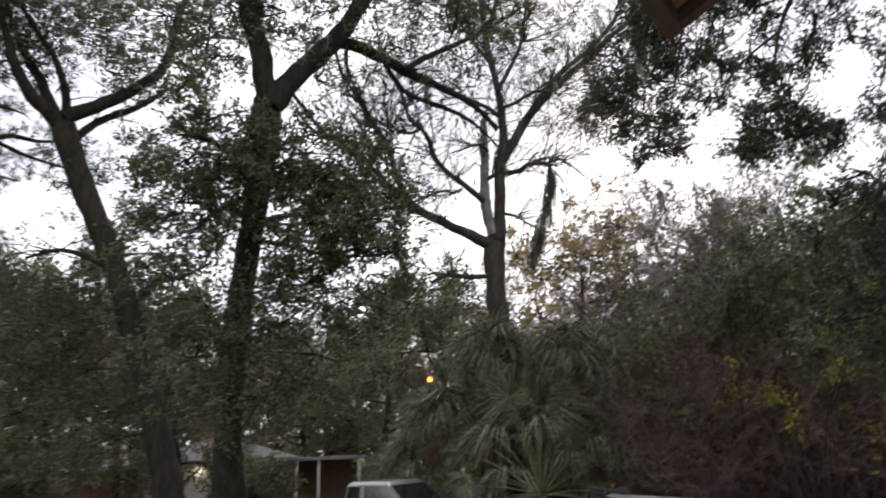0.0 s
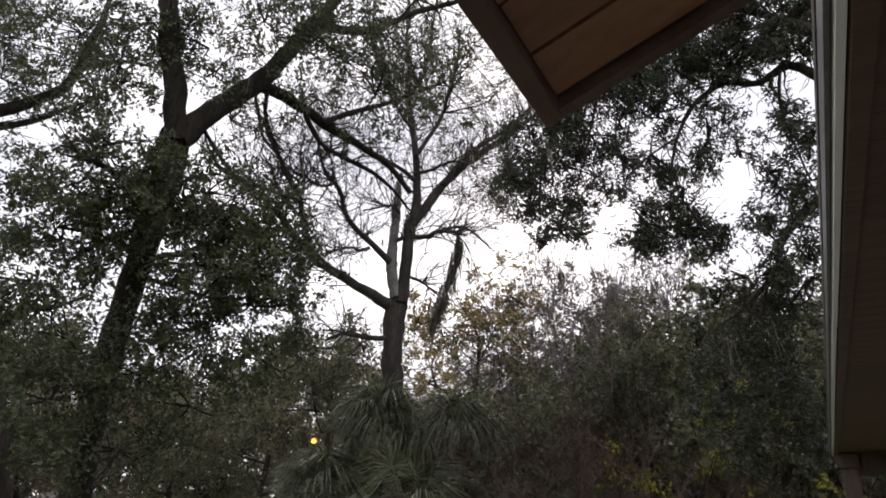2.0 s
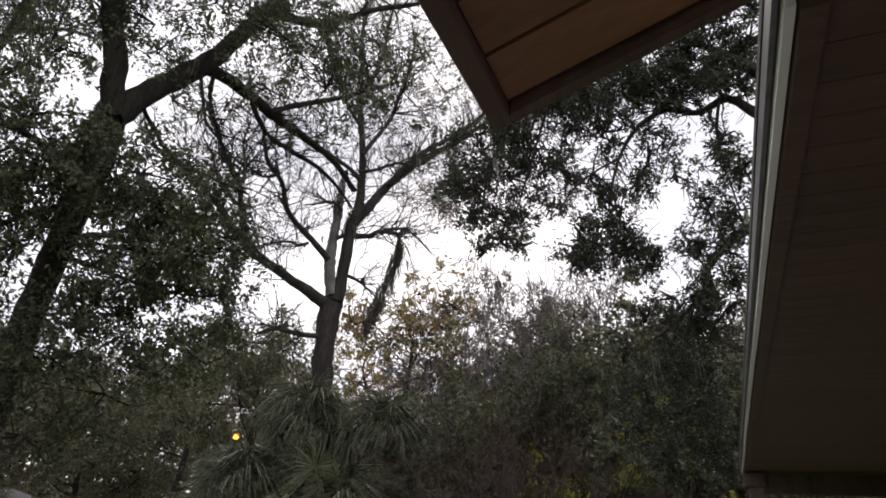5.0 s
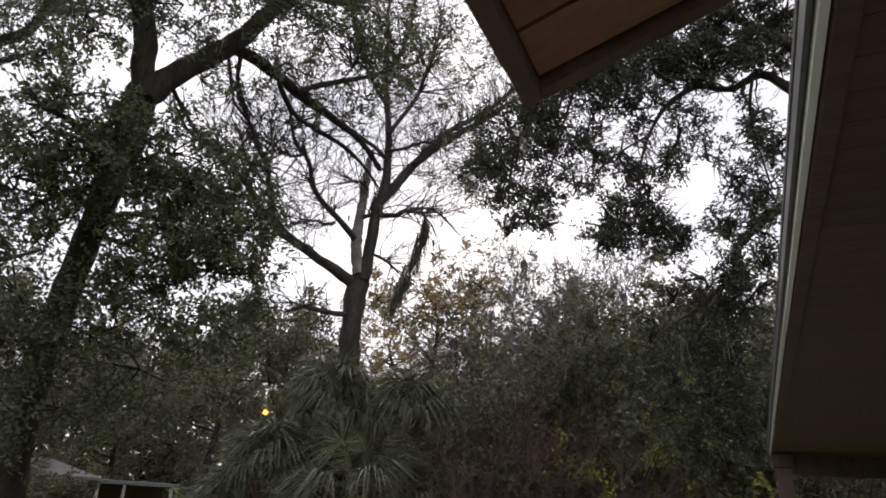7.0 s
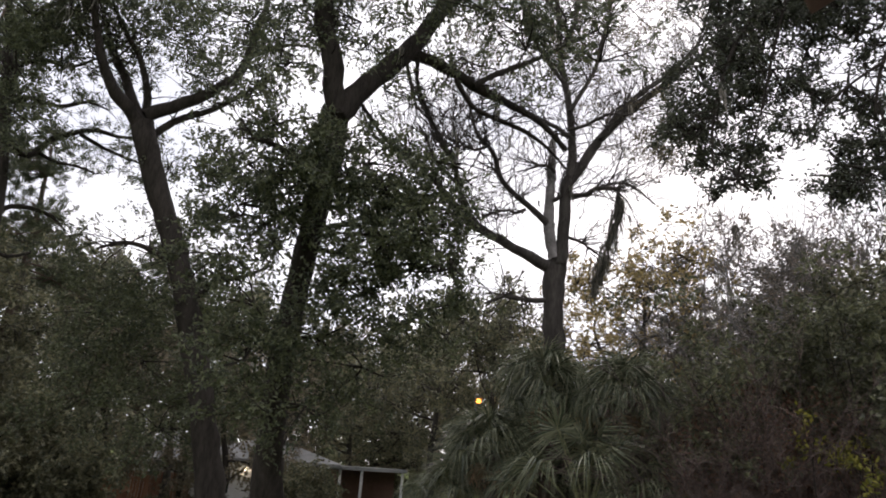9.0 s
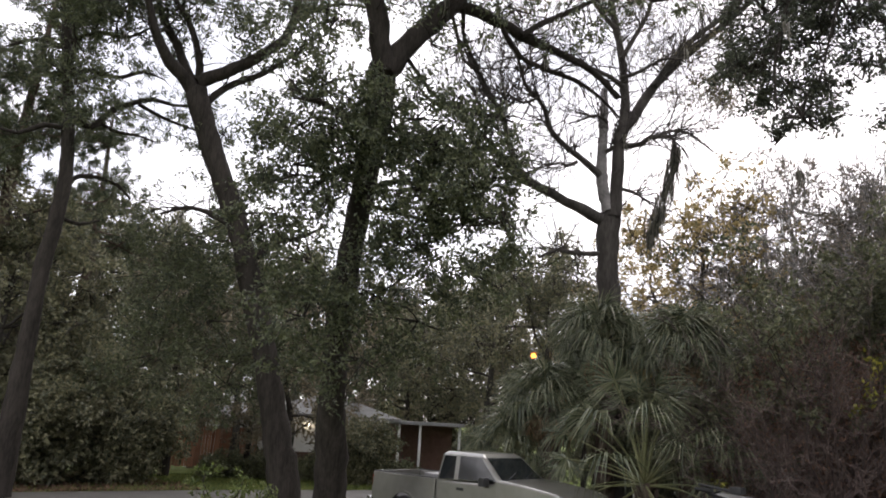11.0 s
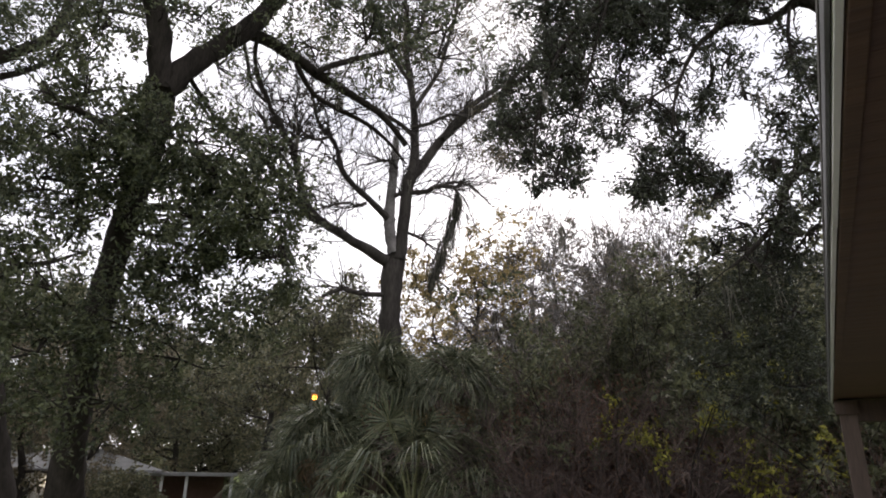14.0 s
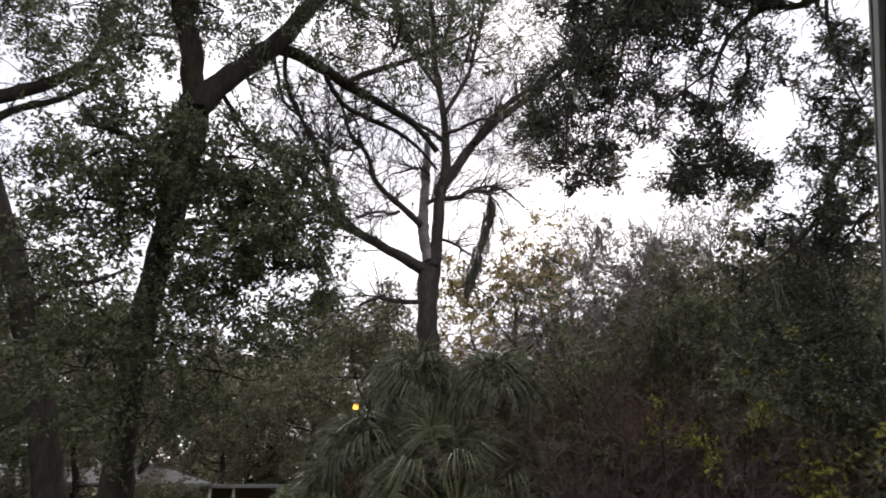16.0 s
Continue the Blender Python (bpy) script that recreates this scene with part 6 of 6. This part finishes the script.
    for s in (-0.35, 0.3):
        part("wiper", rod((1.1, s - 0.25, 1.26), (0.95, s + 0.22, 1.36), 0.01, sides=6), PLASTIC, t)
    for x in (1.62, -1.5):
        for y in (-0.74, 0.74):
            wheel(t, x, y)
    part("chassis", box((-2.3, -0.45, 0.32), (2.3, 0.45, 0.5)), PLASTIC, t)
    return t


def boat():
    """An open fishing boat on its trailer, bow along +x, stern at the origin."""
    t = thing("fishing_boat", pose(*BOAT), "dark blue fishing boat with red seats on a steel trailer", "boat")
    L, Z = 4.9, 0.62
    def half(u):
        return 0.88 * (1 - max(0.0, (u - 0.45) / 0.55) ** 2.2) + 0.04
    def sheer(u):
        return 1.16 + 0.2 * u ** 2
    us = [k / 14 for k in range(15)]
    rings = []
    for u in us:
        w, top, x = half(u), sheer(u), u * L
        keel = Z + 0.42 * max(0.0, (u - 0.55) / 0.45) ** 2
        chine = keel + 0.16 * (1 + 0.6 * u)
        rings.append([(x, -w, top), (x - 0.1 * u, -w * 0.9, chine), (x - 0.14 * u, 0, keel), (x - 0.1 * u, w * 0.9, chine), (x, w, top), (x, w * 0.93, top - 0.012), (x, 0.0, top - 0.05), (x, -w * 0.93, top - 0.012)])
    hull = part("hull", loft(rings), NAVY, t, "glossy dark blue hull")
    for side in (-1, 1):
        bm = bmesh.new()
        for a, b in zip(us, us[1:]):
            rod((a * L, side * (half(a) + 0.012), sheer(a)), (b * L, side * (half(b) + 0.012), sheer(b)), 0.022, sides=6, bm=bm)
        part("rub_rail", bm, PLASTIC, t, "black rub rail")
        for u, ln, mat in ((0.6, 0.5, BOAT_RED), (0.72, 0.42, BOAT_TEAL)):
            a = Vector((u * L, side * (half(u) * 0.965 + 0.012), sheer(u) - 0.16))
            b = Vector(((u + ln / L) * L, side * (half(u + ln / L) * 0.965 + 0.012), sheer(u + ln / L) - 0.16))
            part("hull_stripe", rod(a, b, 0.045, 0.015, 6), mat, hull, "coloured stripe")
    def deck(u0, u1, lift, mat, name, label):
        n = 7
        low, high = [], []
        for k in range(n):
            u = u0 + (u1 - u0) * k / (n - 1)
            low.append((u, half(u) * 0.9))
        bm = bmesh.new()
        top = [bm.verts.new((u * L, -w, sheer(u) + lift)) for u, w in low] + [bm.verts.new((u * L, w, sheer(u) + lift)) for u, w in low[::-1]]
        bot = [bm.verts.new((v.co.x, v.co.y, v.co.z - 0.05)) for v in top]
        bm.faces.new(top)
        for k in range(len(top)):
            bm.faces.new((bot[k], bot[(k + 1) % len(top)], top[(k + 1) % len(top)], top[k]))
        bmesh.ops.recalc_face_normals(bm, faces=bm.faces)
        return part(name, bm, mat, t, label)
    deck(0.58, 0.96, 0.02, BOAT_WHITE, "bow_deck", "white casting deck")
    deck(0.03, 0.22, 0.02, BOAT_WHITE, "stern_deck", "white stern deck")
    deck(0.23, 0.57, -0.035, BOAT_GREY, "cockpit_floor", "grey cockpit floor")
    for x in (1.55, 2.35):
        seat = part("bench_seat", box((x, -0.7, 1.1), (x + 0.5, 0.7, 1.235), 0.03), BOAT_RED, t, "red cushioned bench seat")
        for y in (-0.25, 0.25):
            part("piping", box((x + 0.02, y - 0.02, 1.236), (x + 0.48, y + 0.02, 1.246), 0.004), BOAT_WHITE, seat)
    motor = part("trolling_motor", rod((4.35, 0.1, 1.43), (4.95, 0.25, 1.5), 0.03, 0.025, 10), PLASTIC, t, "black bow trolling motor")
    part("motor_head", box((4.2, 0.0, 1.4), (4.42, 0.2, 1.52), 0.03), PLASTIC, motor)
    part("motor_pod", rod((4.75, 0.12, 1.41), (5.05, 0.2, 1.42), 0.05, 0.03, 10), PLASTIC, motor)
    part("bow_cleat", box((4.62, -0.1, 1.375), (4.74, 0.0, 1.42), 0.008), CHROME, t)
    cowl = part("outboard_cowl", box((-0.5, -0.2, 1.12), (-0.06, 0.2, 1.62), 0.07), BOAT_WHITE, t, "pale outboard motor")
    part("leg", box((-0.36, -0.07, 0.45), (-0.16, 0.07, 1.119), 0.02), PLASTIC, cowl)
    # trailer
    for side in (-1, 1):
        part("trailer_rail", box((0.2, side * 0.5 - 0.03, 0.42), (4.2, side * 0.5 + 0.03, 0.5), 0.006), STEEL, t)
        part("bunk", box((0.4, side * 0.45 - 0.05, 0.502), (3.2, side * 0.45 + 0.05, 0.66), 0.008), EAVE_WOOD, t)
        wheel(t, 1.1, side * 0.98, 0.3, 0.18)
        part("fender", prism(arch(1.1, 0.4, 0.36) + arch(1.1, 0.37, 0.36)[::-1], side * 0.98 - 0.11, side * 0.98 + 0.11), STEEL, t)
    part("axle", rod((1.1, -0.9, 0.3), (1.1, 0.9, 0.3), 0.03), STEEL, t)
    part("tongue", box((4.0, -0.04, 0.42), (5.6, 0.04, 0.5), 0.006), STEEL, t)
    part("winch_post", box((4.95, -0.04, 0.5), (5.03, 0.04, 1.2), 0.006), STEEL, t)
    part("jack", rod((5.35, 0.07, 0.0), (5.35, 0.07, 0.75), 0.03), STEEL, t)
    return t


pickup()
boat()
